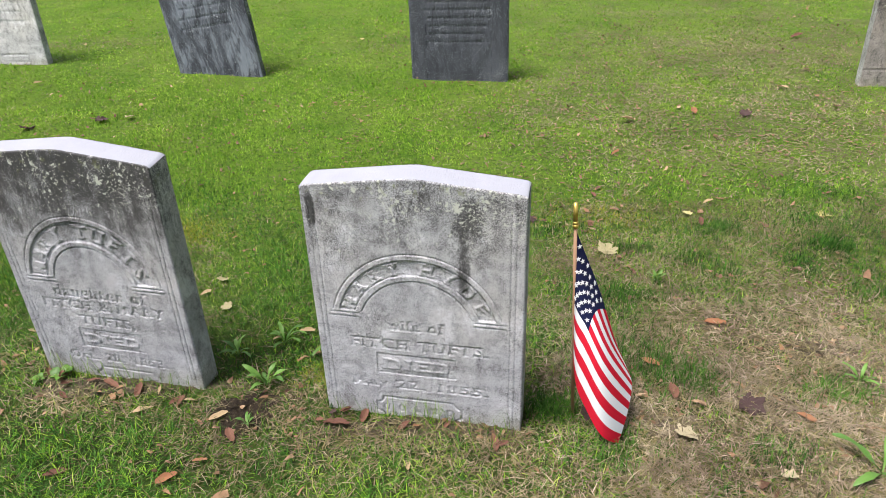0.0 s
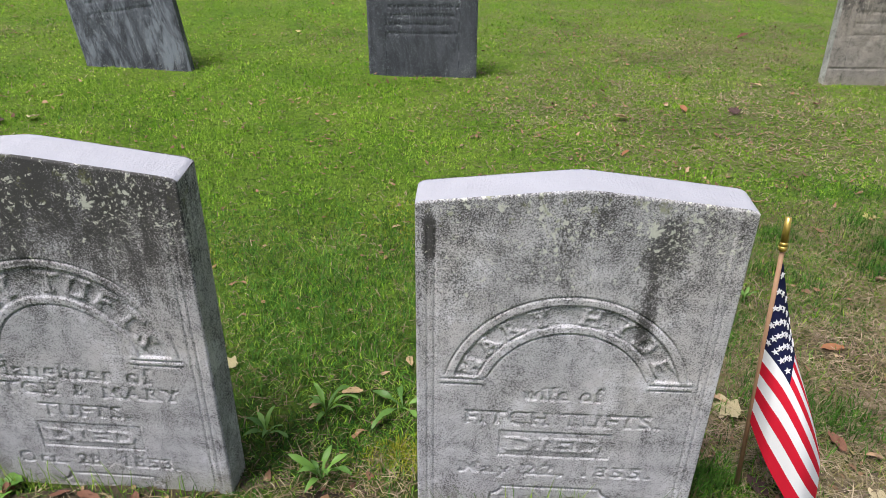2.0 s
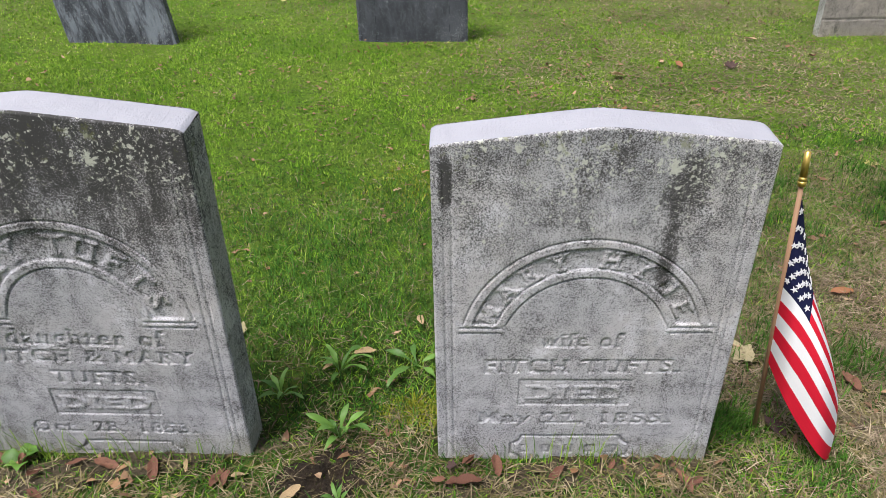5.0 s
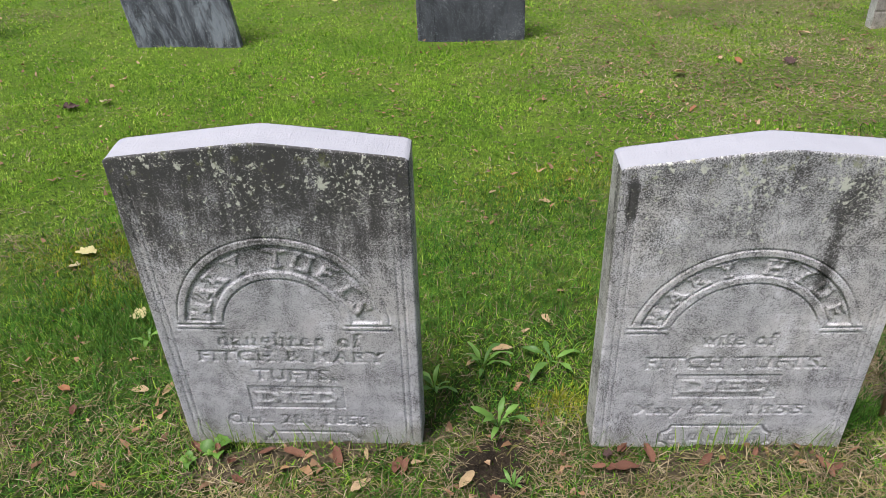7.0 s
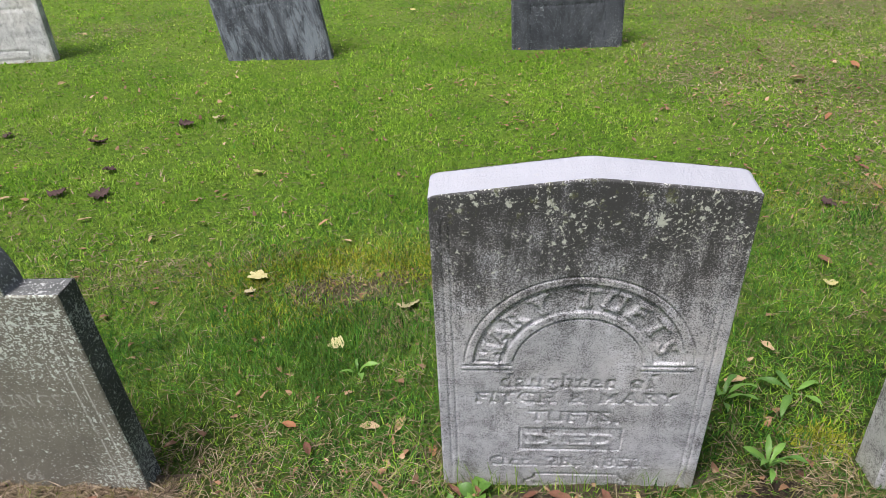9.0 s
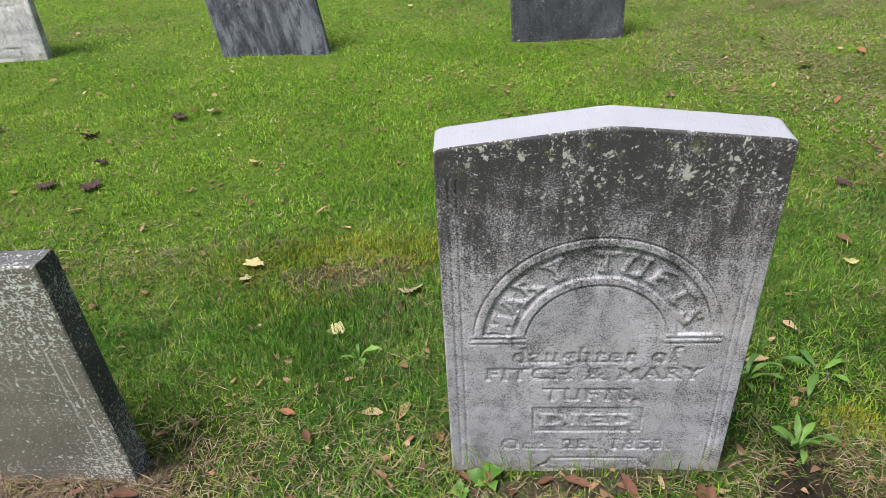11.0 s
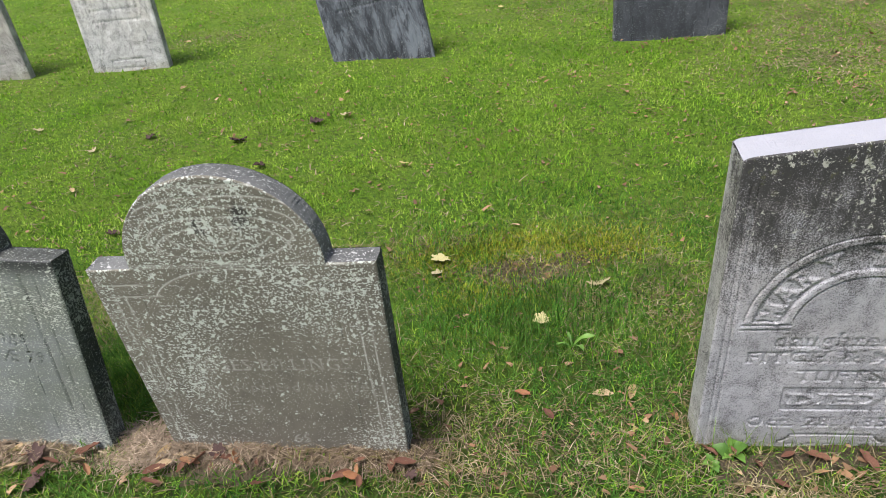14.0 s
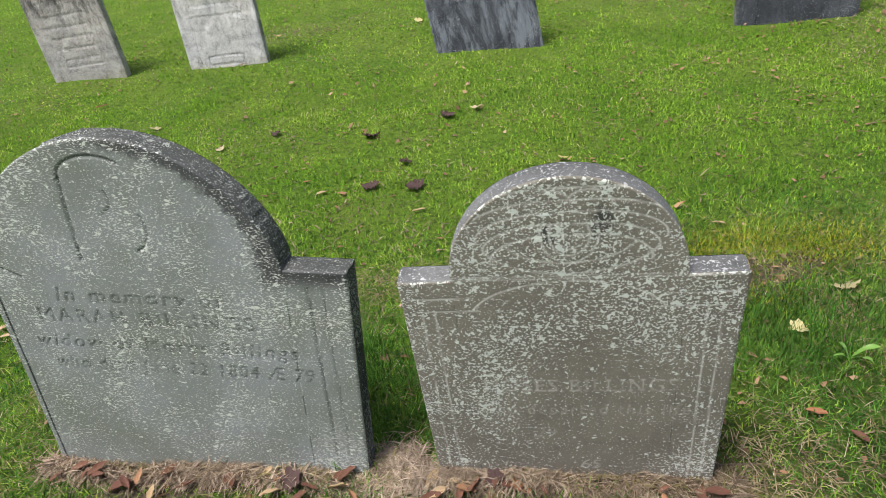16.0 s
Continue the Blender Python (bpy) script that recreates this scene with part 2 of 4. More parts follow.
MARBLE_WHITE = marble_face("far_white_marble", 0.05, 0.2, (0.58, 0.57, 0.58))
SLATE_BROWN = slate("brown_slate_with_lichen", (0.128, 0.115, 0.097), (0.175, 0.158, 0.132), (0.64, 0.67, 0.62), 0.27, 50.0, 1.2, 0.7, None, 0.4,
                    ((0.065, 0.715, 0.03, 0.06), (-0.03, 0.69, 0.022, 0.04)), None, (0.06, 0.20, 0.19, 0.27), ((0.42, 0.41, 0.38), 0.85))
SLATE_GREEN = slate("green_grey_slate_with_lichen", (0.130, 0.141, 0.120), (0.205, 0.218, 0.232), (0.60, 0.62, 0.56), 0.20, 50.0, 2.3, 0.55, None, 0.4,
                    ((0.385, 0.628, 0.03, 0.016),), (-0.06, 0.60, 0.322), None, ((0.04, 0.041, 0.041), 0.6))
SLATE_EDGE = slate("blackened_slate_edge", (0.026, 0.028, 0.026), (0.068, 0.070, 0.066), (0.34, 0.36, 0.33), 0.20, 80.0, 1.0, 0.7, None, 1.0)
SLATE_TOP = slate("pale_slate_shoulder", (0.045, 0.046, 0.046), (0.135, 0.136, 0.138), (0.42, 0.42, 0.42), 0.18, 60.0, 1.0, 0.7, None, 1.0)
SLATE_DARK = slate("dark_blue_slate", (0.022, 0.024, 0.032), (0.06, 0.065, 0.08), (0.3, 0.32, 0.34), 0.1, 50.0, 1.0, 0.7, (0.15, 0.165, 0.195))
SLATE_BLACK = slate("black_slate", (0.028, 0.030, 0.038), (0.045, 0.047, 0.058), (0.26, 0.28, 0.30), 0.14, 50.0, 1.0, 0.6, (0.06, 0.063, 0.076))
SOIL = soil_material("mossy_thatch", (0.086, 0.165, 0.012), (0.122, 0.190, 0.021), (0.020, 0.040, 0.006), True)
BROWN_SOIL = soil_material("bare_brown_soil", (0.08, 0.064, 0.042), (0.14, 0.11, 0.077), (0.035, 0.027, 0.018))
DARK_SOIL = soil_material("dark_bare_soil", (0.03, 0.022, 0.015), (0.05, 0.036, 0.025), (0.012, 0.009, 0.007))
GRASS = turf("lawn_grass", (0.052, 0.136, 0.008), (0.180, 0.345, 0.018), (0.41, 0.48, 0.10), 0.36)
LUSH = turf("clover_green_grass", (0.008, 0.036, 0.005), (0.054, 0.168, 0.017), (0.19, 0.31, 0.055), 0.3)
OLIVE = turf("olive_dead_grass", (0.05, 0.04, 0.016), (0.16, 0.145, 0.05), (0.30, 0.26, 0.12), 0.2)
MOSS = turf("golden_moss", (0.07, 0.08, 0.008), (0.22, 0.25, 0.015), (0.38, 0.36, 0.06), 0.2)
HAY = turf("raked_hay", (0.060, 0.042, 0.028), (0.265, 0.198, 0.140), (0.52, 0.42, 0.33), 0.1)
STRAW = turf("dry_grass", (0.060, 0.044, 0.026), (0.215, 0.170, 0.100), (0.45, 0.375, 0.26), 0.1)


# ---- ground ----
def gz(x, y):
    """Height of the gently rising ground."""
    w = np.clip(np.asarray(y, float) - 1.5, -3.0, 12.0)
    far = np.clip(np.asarray(y, float) - 13.5, 0, None)
    xs = np.clip(np.asarray(x, float), -14, 14)
    dip = 0.019 * np.exp(-((np.asarray(x, float) + 2.75) / 0.95) ** 2 - ((np.asarray(y, float) - 1.9) / 0.8) ** 2)
    dip = dip + 0.032 * np.exp(-((np.asarray(x, float) + 1.97) / 0.9) ** 2 - ((np.asarray(y, float) - 5.6) / 0.7) ** 2)
    return -dip - 0.0055 - 0.0175 * xs + 0.0398 * w + 0.0039 * w * w + 0.02 * np.minimum(far, 60)


def bumps(x, y):
    return 0.006 * np.sin(3.1 * x + 1.7 * y) * np.sin(2.3 * y - 1.1 * x) + 0.004 * np.sin(7.3 * x - 4.0 * y + 1.0)


def sheet(name, verts, faces, mats, smooth=True, face_mats=None):
    """A mesh object from arrays; every face has the same number of corners."""
    me = bpy.data.meshes.new(name)
    verts, faces = np.asarray(verts, np.float32), np.asarray(faces, np.int32)
    k = faces.shape[1]
    me.vertices.add(len(verts))
    me.vertices.foreach_set("co", verts.ravel())
    me.loops.add(faces.size)
    me.loops.foreach_set("vertex_index", faces.ravel())
    me.polygons.add(len(faces))
    me.polygons.foreach_set("loop_start", np.arange(0, faces.size, k, dtype=np.int32))
    me.polygons.foreach_set("use_smooth", np.full(len(faces), smooth))
    for m in mats:
        me.materials.append(m)
    if face_mats is not None:
        me.polygons.foreach_set("material_index", np.asarray(face_mats, np.int32))
    me.update(calc_edges=True)
    me.validate()
    return new(name, me)


def grid_faces(nu, nv, base=0):
    """Quads of a grid with nu columns and nv rows of points, stored row by row."""
    i = np.arange(nu - 1)[None, :] + nu * np.arange(nv - 1)[:, None]
    return (np.stack([i, i + 1, i + 1 + nu, i + nu], -1).reshape(-1, 4) + base)


gx = np.concatenate([[-900, -300, -100, -50, -25], np.linspace(-14, 14, 200), [25, 50, 100, 300, 900]])
gy = np.concatenate([[-900, -300, -100, -40, -15, -6], np.linspace(-2, 16, 150), [20, 30, 60, 120, 300, 900]])
GX, GY = np.meshgrid(gx, gy)
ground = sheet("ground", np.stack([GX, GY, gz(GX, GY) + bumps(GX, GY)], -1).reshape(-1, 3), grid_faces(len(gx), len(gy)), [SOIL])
tagged(ground, "gently rising cemetery lawn soil with thatch between the grass", "ground", kind="structure")


# ---- gravestones ----
class Relief:
    """Height of a carved face in metres, on a fine raster: x from the stone's middle, z from its foot."""

    def __init__(self, width, height, step=0.001):
        self.step, self.w = step, width
        self.nx, self.nz = int(width / step) + 1, int(height / step) + 1
        self.x = (np.arange(self.nx) * step - width / 2)[None, :]
        self.z = (np.arange(self.nz) * step)[:, None]
        self.h = np.zeros((self.nz, self.nx))

    def where(self, mask, depth):
        self.h = np.where(mask, self.h + depth, self.h)

    def box(self, x0, x1, z0, z1, depth, corner=0.0):
        m = (self.x >= x0) & (self.x <= x1) & (self.z >= z0) & (self.z <= z1)
        if corner:
            for px in (x0, x1):
                for pz in (z0, z1):
                    m &= np.hypot(self.x - px, self.z - pz) > corner
        self.where(m, depth)

    def outline(self, x0, x1, z0, z1, line, depth, corner=0.0):
        keep = self.h
        self.h = np.zeros_like(keep)
        self.box(x0, x1, z0, z1, 1.0, corner)
        self.box(x0 + line, x1 - line, z0 + line, z1 - line, -1.0, corner)
        edge, self.h = self.h > 0.5, keep
        self.where(edge, depth)

    def stroke(self, pts, width, depth):
        m = np.zeros(self.h.shape, bool)
        for (ax, az), (bx, bz) in zip(pts, pts[1:]):
            dx, dz = bx - ax, bz - az
            k = np.clip(((self.x - ax) * dx + (self.z - az) * dz) / (dx * dx + dz * dz + 1e-12), 0, 1)
            m |= np.hypot(self.x - ax - k * dx, self.z - az - k * dz) < width / 2
        self.where(m, depth)

    def glyphs(self, body, size, cx, cz, depth, turn=0.0, bold=0.02, shear=0.0, wide=1.0, fit=0.0, serif=0.0, cap=0.0):
        """Press letters into the face (or raise them), centred on cx with their foot at cz. cap: height of the tallest letter;
        serif: how far the bars at head and foot reach out."""
        cu = bpy.data.curves.new("letters", "FONT")
        cu.body, cu.size, cu.align_x, cu.offset, cu.shear = body, size, "CENTER", bold * size, shear
        cu.resolution_u = 3
        if fit:
            cu.space_character = 1.25
        ob = new("letters", cu)
        me = bpy.data.meshes.new_from_object(ob.evaluated_get(bpy.context.evaluated_depsgraph_get()))
        me.calc_loop_triangles()
        co = np.array([v.co[:2] for v in me.vertices]) if len(me.vertices) else np.zeros((0, 2))
        tris = [tuple(t.vertices) for t in me.loop_triangles]
        bpy.data.objects.remove(ob), bpy.data.curves.remove(cu), bpy.data.meshes.remove(me)
        if not len(co):
            return
        co[:, 0] -= (co[:, 0].max() + co[:, 0].min()) / 2
        co[:, 0] *= fit / np.ptp(co[:, 0]) if fit else wide
        if cap:
            co[:, 1] *= cap / co[:, 1].max()
        fine, pad = 0.0005, 0.01
        u0, v0 = co[:, 0].min() - pad, co[:, 1].min() - pad
        px, pz = (co[:, 0] - u0) / fine, (co[:, 1] - v0) / fine
        ink = np.zeros((int(pz.max() + pad / fine) + 2, int(px.max() + pad / fine) + 2), bool)
        for a, b, d in tris:
            x0, x1 = int(min(px[a], px[b], px[d])), int(max(px[a], px[b], px[d])) + 2
            z0, z1 = int(min(pz[a], pz[b], pz[d])), int(max(pz[a], pz[b], pz[d])) + 2
            area = (px[b] - px[a]) * (pz[d] - pz[a]) - (px[d] - px[a]) * (pz[b] - pz[a])
            if abs(area) < 1e-9:
                continue
            X, Z = np.arange(x0, x1)[None, :], np.arange(z0, z1)[:, None]
            u = ((px[b] - X) * (pz[d] - Z) - (px[d] - X) * (pz[b] - Z)) / area
            v = ((px[d] - X) * (pz[a] - Z) - (px[a] - X) * (pz[d] - Z)) / area
            ink[z0:z1, x0:x1] |= (u >= -0.02) & (v >= -0.02) & (u + v <= 1.02)
        if serif:
            top = co[:, 1].max()
            rows = v0 + np.arange(ink.shape[0]) * fine
            band = ((rows > -0.001) & (rows < 0.15 * top)) | (rows > 0.85 * top)
            wide_ink = ink.copy()
            for k in range(1, int(serif / fine) + 1):
                wide_ink[:, k:] |= ink[:, :-k]
                wide_ink[:, :-k] |= ink[:, k:]
            ink = np.where(band[:, None], wide_ink, ink)
        c, sn = math.cos(turn), math.sin(turn)
        U = (self.x - cx) * c + (self.z - cz) * sn
        V = -(self.x - cx) * sn + (self.z - cz) * c
        iu, iv = np.round((U - u0) / fine).astype(int), np.round((V - v0) / fine).astype(int)
        ok = (iu >= 0) & (iv >= 0) & (iu < ink.shape[1]) & (iv < ink.shape[0])
        self.where(ok & ink[np.clip(iv, 0, ink.shape[0] - 1), np.clip(iu, 0, ink.shape[1] - 1)], depth)

    def arc_letters(self, body, cap, cz, r, angles, depth):
        for ch, angle in zip(body, angles):
            a = radians(angle)
            self.glyphs(ch, cap * 1.4, r * math.cos(a), cz + r * math.sin(a), depth, a - math.pi / 2, 0.025, 0.0, 1.0, 0.0, 0.005, cap)

    def soften(self, times):
        for _ in range(times):
            p = np.pad(self.h, 1, mode="edge")
            self.h = (p[:-2, 1:-1] + p[2:, 1:-1] + p[1:-1, :-2] + p[1:-1, 2:] + 4 * self.h) / 8

    def at(self, x, z):
        i = np.clip((x + self.w / 2) / self.step, 0, self.nx - 1.001)
        k = np.clip(z / self.step, 0, self.nz - 1.001)
        i0, k0 = i.astype(int), k.astype(int)
        fi, fk = i - i0, k - k0
        h = self.h
        return (h[k0, i0] * (1 - fi) + h[k0, i0 + 1] * fi) * (1 - fk) + (h[k0 + 1, i0] * (1 - fi) + h[k0 + 1, i0 + 1] * fi) * fk


def wobble(x, z, seed):
    return 0.5 * np.sin(9.1 * x + 5.3 * z + seed) + 0.3 * np.sin(23 * x - 17 * z + 2 * seed) + 0.2 * np.sin(61 * x + 47 * z + seed)


def tablet(name, xs, tops, thick, relief, rows, mats, rounding=0.006, seed=1.0, sink=0.06, rough_top=0.002, grain=0.0, foot=1.0, crown=0.0):
    """An upright slab: columns at xs with heights tops; a carved front at y=0, plain back at y=thick.
    Materials: face, edge, top."""
    xs, tops = np.asarray(xs, float), np.asarray(tops, float)
    n = len(xs)
    f = np.linspace(0, 1, rows)
    f = np.concatenate([[-1.0], f])
    Z = np.where(f[:, None] < 0, -sink, f[:, None] * tops[None, :])
    X = xs[None, :] * (foot + (1 - foot) * np.clip(Z / tops.min(), 0, 1))
    edge = np.minimum(np.minimum(X - X[:, :1], X[:, -1:] - X), np.where(Z < 0, 9, tops[None, :] - Z))
    q = np.clip(rounding - edge, 0, rounding)
    Y = rounding - np.sqrt(np.maximum(rounding ** 2 - q ** 2, 0))
    Y = Y + 0.0012 * wobble(X, Z, seed) * (edge > 0.001)
    if relief is not None:
        cut = relief.at(X, np.clip(Z, 0, None)) * (Z > 0)
        Y = Y - cut
    Y = Y + grain * np.random.default_rng(int(seed * 10)).normal(0, 1, Y.shape)
    front = np.stack([X, Y, Z], -1).reshape(-1, 3)
    def strip(line, mat, flip):
        """A band over the slab's thickness along an edge line of the front."""
        line, lumps = np.asarray(line), np.random.default_rng(int(seed * 7) + mat)
        ks = np.array([0, 0.04, 0.12, 0.35, 0.65, 0.88, 0.96, 1.0])
        drop = rounding * np.array([0, 0, 0, 0, 0, 0, 0.3, 1.0])
        pts = []
        for k, d in zip(ks, drop):
            p = line.copy()
            p[:, 1] = line[:, 1] * (1 - k) + thick * k
            if mat == 2:
                p[:, 2] += rough_top * wobble(line[:, 0] * 2, p[:, 1] * 6 + 0 * line[:, 0], seed + 3) * math.sin(math.pi * k) - d
            else:
                p[:, 0] += rough_top * 0.7 * wobble(p[:, 1] * 4 + 0 * line[:, 0], line[:, 2] * 2, seed + 7) * math.sin(math.pi * k)
            p[:, 2] += crown * k * (np.clip(line[:, 2], 0, None) / tops.max()) ** (1 if mat == 2 else 12)
            p += lumps.normal(0, rough_top * 0.14, p.shape) * math.sin(math.pi * k)
            pts.append(p)
        fc = grid_faces(len(line), len(ks))
        return np.concatenate(pts), fc[:, ::-1] if flip else fc

    F = front.reshape(rows + 1, n, 3)
    bands = []
    for line, mat, flip in ((F[-1], 2, False), (F[:, 0], 1, False), (F[:, -1], 1, True)):
        bands.append(strip(line, mat, flip))
    back = np.stack([np.stack([xs * foot, np.full(n, thick), np.full(n, -sink)], -1), np.stack([xs, np.full(n, thick), tops + crown - rounding * 0.5], -1)])
    slab = sheet(name, back.reshape(-1, 3), grid_faces(n, 2)[:, ::-1], [mats[1]], False)
    for child, (v, fc), m in (("carved_face", (front, grid_faces(n, rows + 1)), mats[0]), ("top_edge", bands[0], mats[2]),
                              ("side_edge", bands[1], mats[1]), ("side_edge", bands[2], mats[1])):
        ob = sheet(child, v, fc, [m])
        ob.parent = slab
        if child == "carved_face" and relief is not None:
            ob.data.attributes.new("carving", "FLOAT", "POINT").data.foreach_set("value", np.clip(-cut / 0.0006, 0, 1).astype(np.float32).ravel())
    return slab


def stand(ob, left, right, lean_back=0.0, lean_side=0.0):
    """Set a slab with its foot from left to right (x, y, z of the front's lower corners)."""
    l, r = Vector(left), Vector(right)
    mid = (l + r) / 2
    ob.matrix_world = pose(mid.x, mid.y, min(l.z, r.z), 0, 0, math.degrees(math.atan2(r.y - l.y, r.x - l.x))) @ pose(0, 0, 0, -lean_back, lean_side, 0)
    return ob


def peaked(width, corner, rise, n):
    xs = np.linspace(-width / 2, width / 2, n)
    a = np.abs(xs) / (width / 2)
    soft = np.sqrt(a * a + 0.003)
    worn = 0.006 * np.exp(-((width / 2 - np.abs(xs)) / 0.006))
    return xs, corner + rise * (1 - (soft - soft.min()) / (soft.max() - soft.min())) - worn


def shouldered(width, shoulder_z, arch_half, rise, n_arch, n_side, step_in=0.0, shift=0.0, full=1.0):
    """Columns and heights of a slab with square shoulders and a round head."""
    left, right = np.linspace(-width / 2, shift - arch_half, n_side), np.linspace(shift + arch_half, width / 2, n_side)
    th = np.linspace(math.pi, 0, n_arch)
    ax, az = shift + arch_half * np.cos(th), shoulder_z + step_in + (rise - step_in) * np.abs(np.sin(th)) ** full
    xs = np.concatenate([left, ax, right])
    zs = np.concatenate([np.full(n_side, shoulder_z), az, np.full(n_side, shoulder_z)])
    return xs, zs


def marble_relief(width, centre, outer, inner, base, name, name_cap, angles, lines, box, low):
    """The sunk arch with raised letters, the ruled border, the lines of writing and the date box."""
    R = Relief(width, 0.82)
    r = np.hypot(R.x, R.z - centre)
    above = R.z >= base
    R.where(above & (r > outer) & (r < outer + 0.015), 0.0014)
    R.where(above & (r > outer + 0.015) & (r < outer + 0.0185), -0.0022)
    R.where(above & (r < outer) & (r > inner), -0.0034)
    R.where(above & (r < inner) & (r > inner - 0.016), 0.0012)
    R.where(above & (r < inner - 0.016) & (r > inner - 0.0195), -0.003)
    for sgn in (-1, 1):
        a, b = sorted((sgn * (inner - 0.02), sgn * (outer + 0.02)))
        R.box(a, b, base - 0.020, base, 0.001)
        R.box(a, b, base - 0.0105, base - 0.0075, -0.0035)
        R.box(a, b, base - 0.023, base - 0.020, -0.0032)
    for inset in (0.022, 0.036):
        for sgn in (-1, 1):
            x = sgn * (width / 2 - inset)
            R.box(x - 0.0022, x + 0.0022, 0.02, 0.70, -0.0018)
    R.arc_letters(name, name_cap, centre, inner + 0.5 * (outer - inner - name_cap), angles, 0.0034)
    for body, cap, x, z, wide in lines:
        R.glyphs(body, cap * 1.4, x, z, -0.0027, 0.0, 0.02, 0.0, 1.0, wide, 0.003, cap)
    x0, x1, z0, z1, body, cap = box
    R.outline(x0 - 0.004, x1 + 0.004, z0 - 0.004, z1 + 0.004, 0.004, -0.0028)
    R.box(x0, x1, z0, z1, -0.0016)
    R.glyphs(body, cap * 1.4, (x0 + x1) / 2, (z0 + z1 - cap) / 2, 0.0024, 0.0, 0.03, 0.0, 1.0, (x1 - x0) * 0.86, 0.005, cap)
    x0, x1, z0, z1 = low
    R.outline(x0, x1, z0, z1, 0.005, -0.004, 0.022)
    for k in range(5):
        x = x0 + 0.035 + (x1 - x0 - 0.07) * k / 4
        R.box(x - 0.012, x + 0.008, (z0 + z1) / 2 - 0.013, (z0 + z1) / 2 + 0.012, -0.0025)
        R.box(x - 0.006, x + 0.003, (z0 + z1) / 2 - 0.006, (z0 + z1) / 2 + 0.008, 0.0025)
    R.soften(2)
    return R


relief_a = marble_relief(0.576, 0.353, 0.215, 0.151, 0.374, "MARYTUFTS", 0.043, (166, 150, 134, 116, 88, 71, 54, 37, 20), [
    ("daughter of", 0.040, 0.004, 0.303, 0.32), ("FITCH & MARY", 0.031, 0.003, 0.260, 0.42),
    ("TUFTS,", 0.033, 0.003, 0.204, 0.19), ("Oct. 28, 1853.", 0.031, 0.0, 0.062, 0.358)],
    (-0.110, 0.108, 0.119, 0.180, "DIED", 0.034), (-0.1, 0.14, -0.05, 0.037))
relief_b = marble_relief(0.590, 0.320, 0.228, 0.182, 0.379, "MARYHYDE", 0.037, (157, 140, 123, 107, 80, 62, 45, 28), [
    ("wife of", 0.034, -0.003, 0.323, 0.16), ("FITCH TUFTS.", 0.034, 0.003, 0.258, 0.395),
    ("May 22, 1855.", 0.030, -0.001, 0.120, 0.404)],
    (-0.120, 0.106, 0.176, 0.236, "DIED", 0.036), (-0.137, 0.125, 0.004, 0.085))

xs, tops = peaked(0.576, 0.754, 0.030, 380)
stone_a = tablet("gravestone", xs, tops, 0.08, relief_a, 470, [MARBLE_A, MARBLE_SIDE, MARBLE_TOP], 0.005, 1.0, grain=0.0002, crown=0.012)
stand(stone_a, (-1.367, 1.708, 0.027), (-0.803, 1.586, 0.025), -1.5, 1.4)
tagged(stone_a, "grey marble headstone, black crust and lichen under its white top", "gravestone", "marble headstones of one family")
xs, tops = peaked(0.590, 0.745, 0.029, 380)
stone_b = tablet("gravestone", xs, tops, 0.085, relief_b, 470, [MARBLE_B, MARBLE_SIDE, MARBLE_TOP], 0.005, 4.0, grain=0.0002, crown=0.012)
stand(stone_b, (-0.400, 1.513, -0.02), (0.181, 1.390, -0.02), 0.2, 0.3)
tagged(stone_b, "pale grey marble headstone with a carved arch, beside a small flag", "gravestone", "marble headstones of one family")


def arc_points(cx, cz, rx, rz, a0, a1, n=24):
    return [(cx + rx * math.cos(radians(a0 + (a1 - a0) * i / n)), cz + rz * math.sin(radians(a0 + (a1 - a0) * i / n))) for i in range(n + 1)]


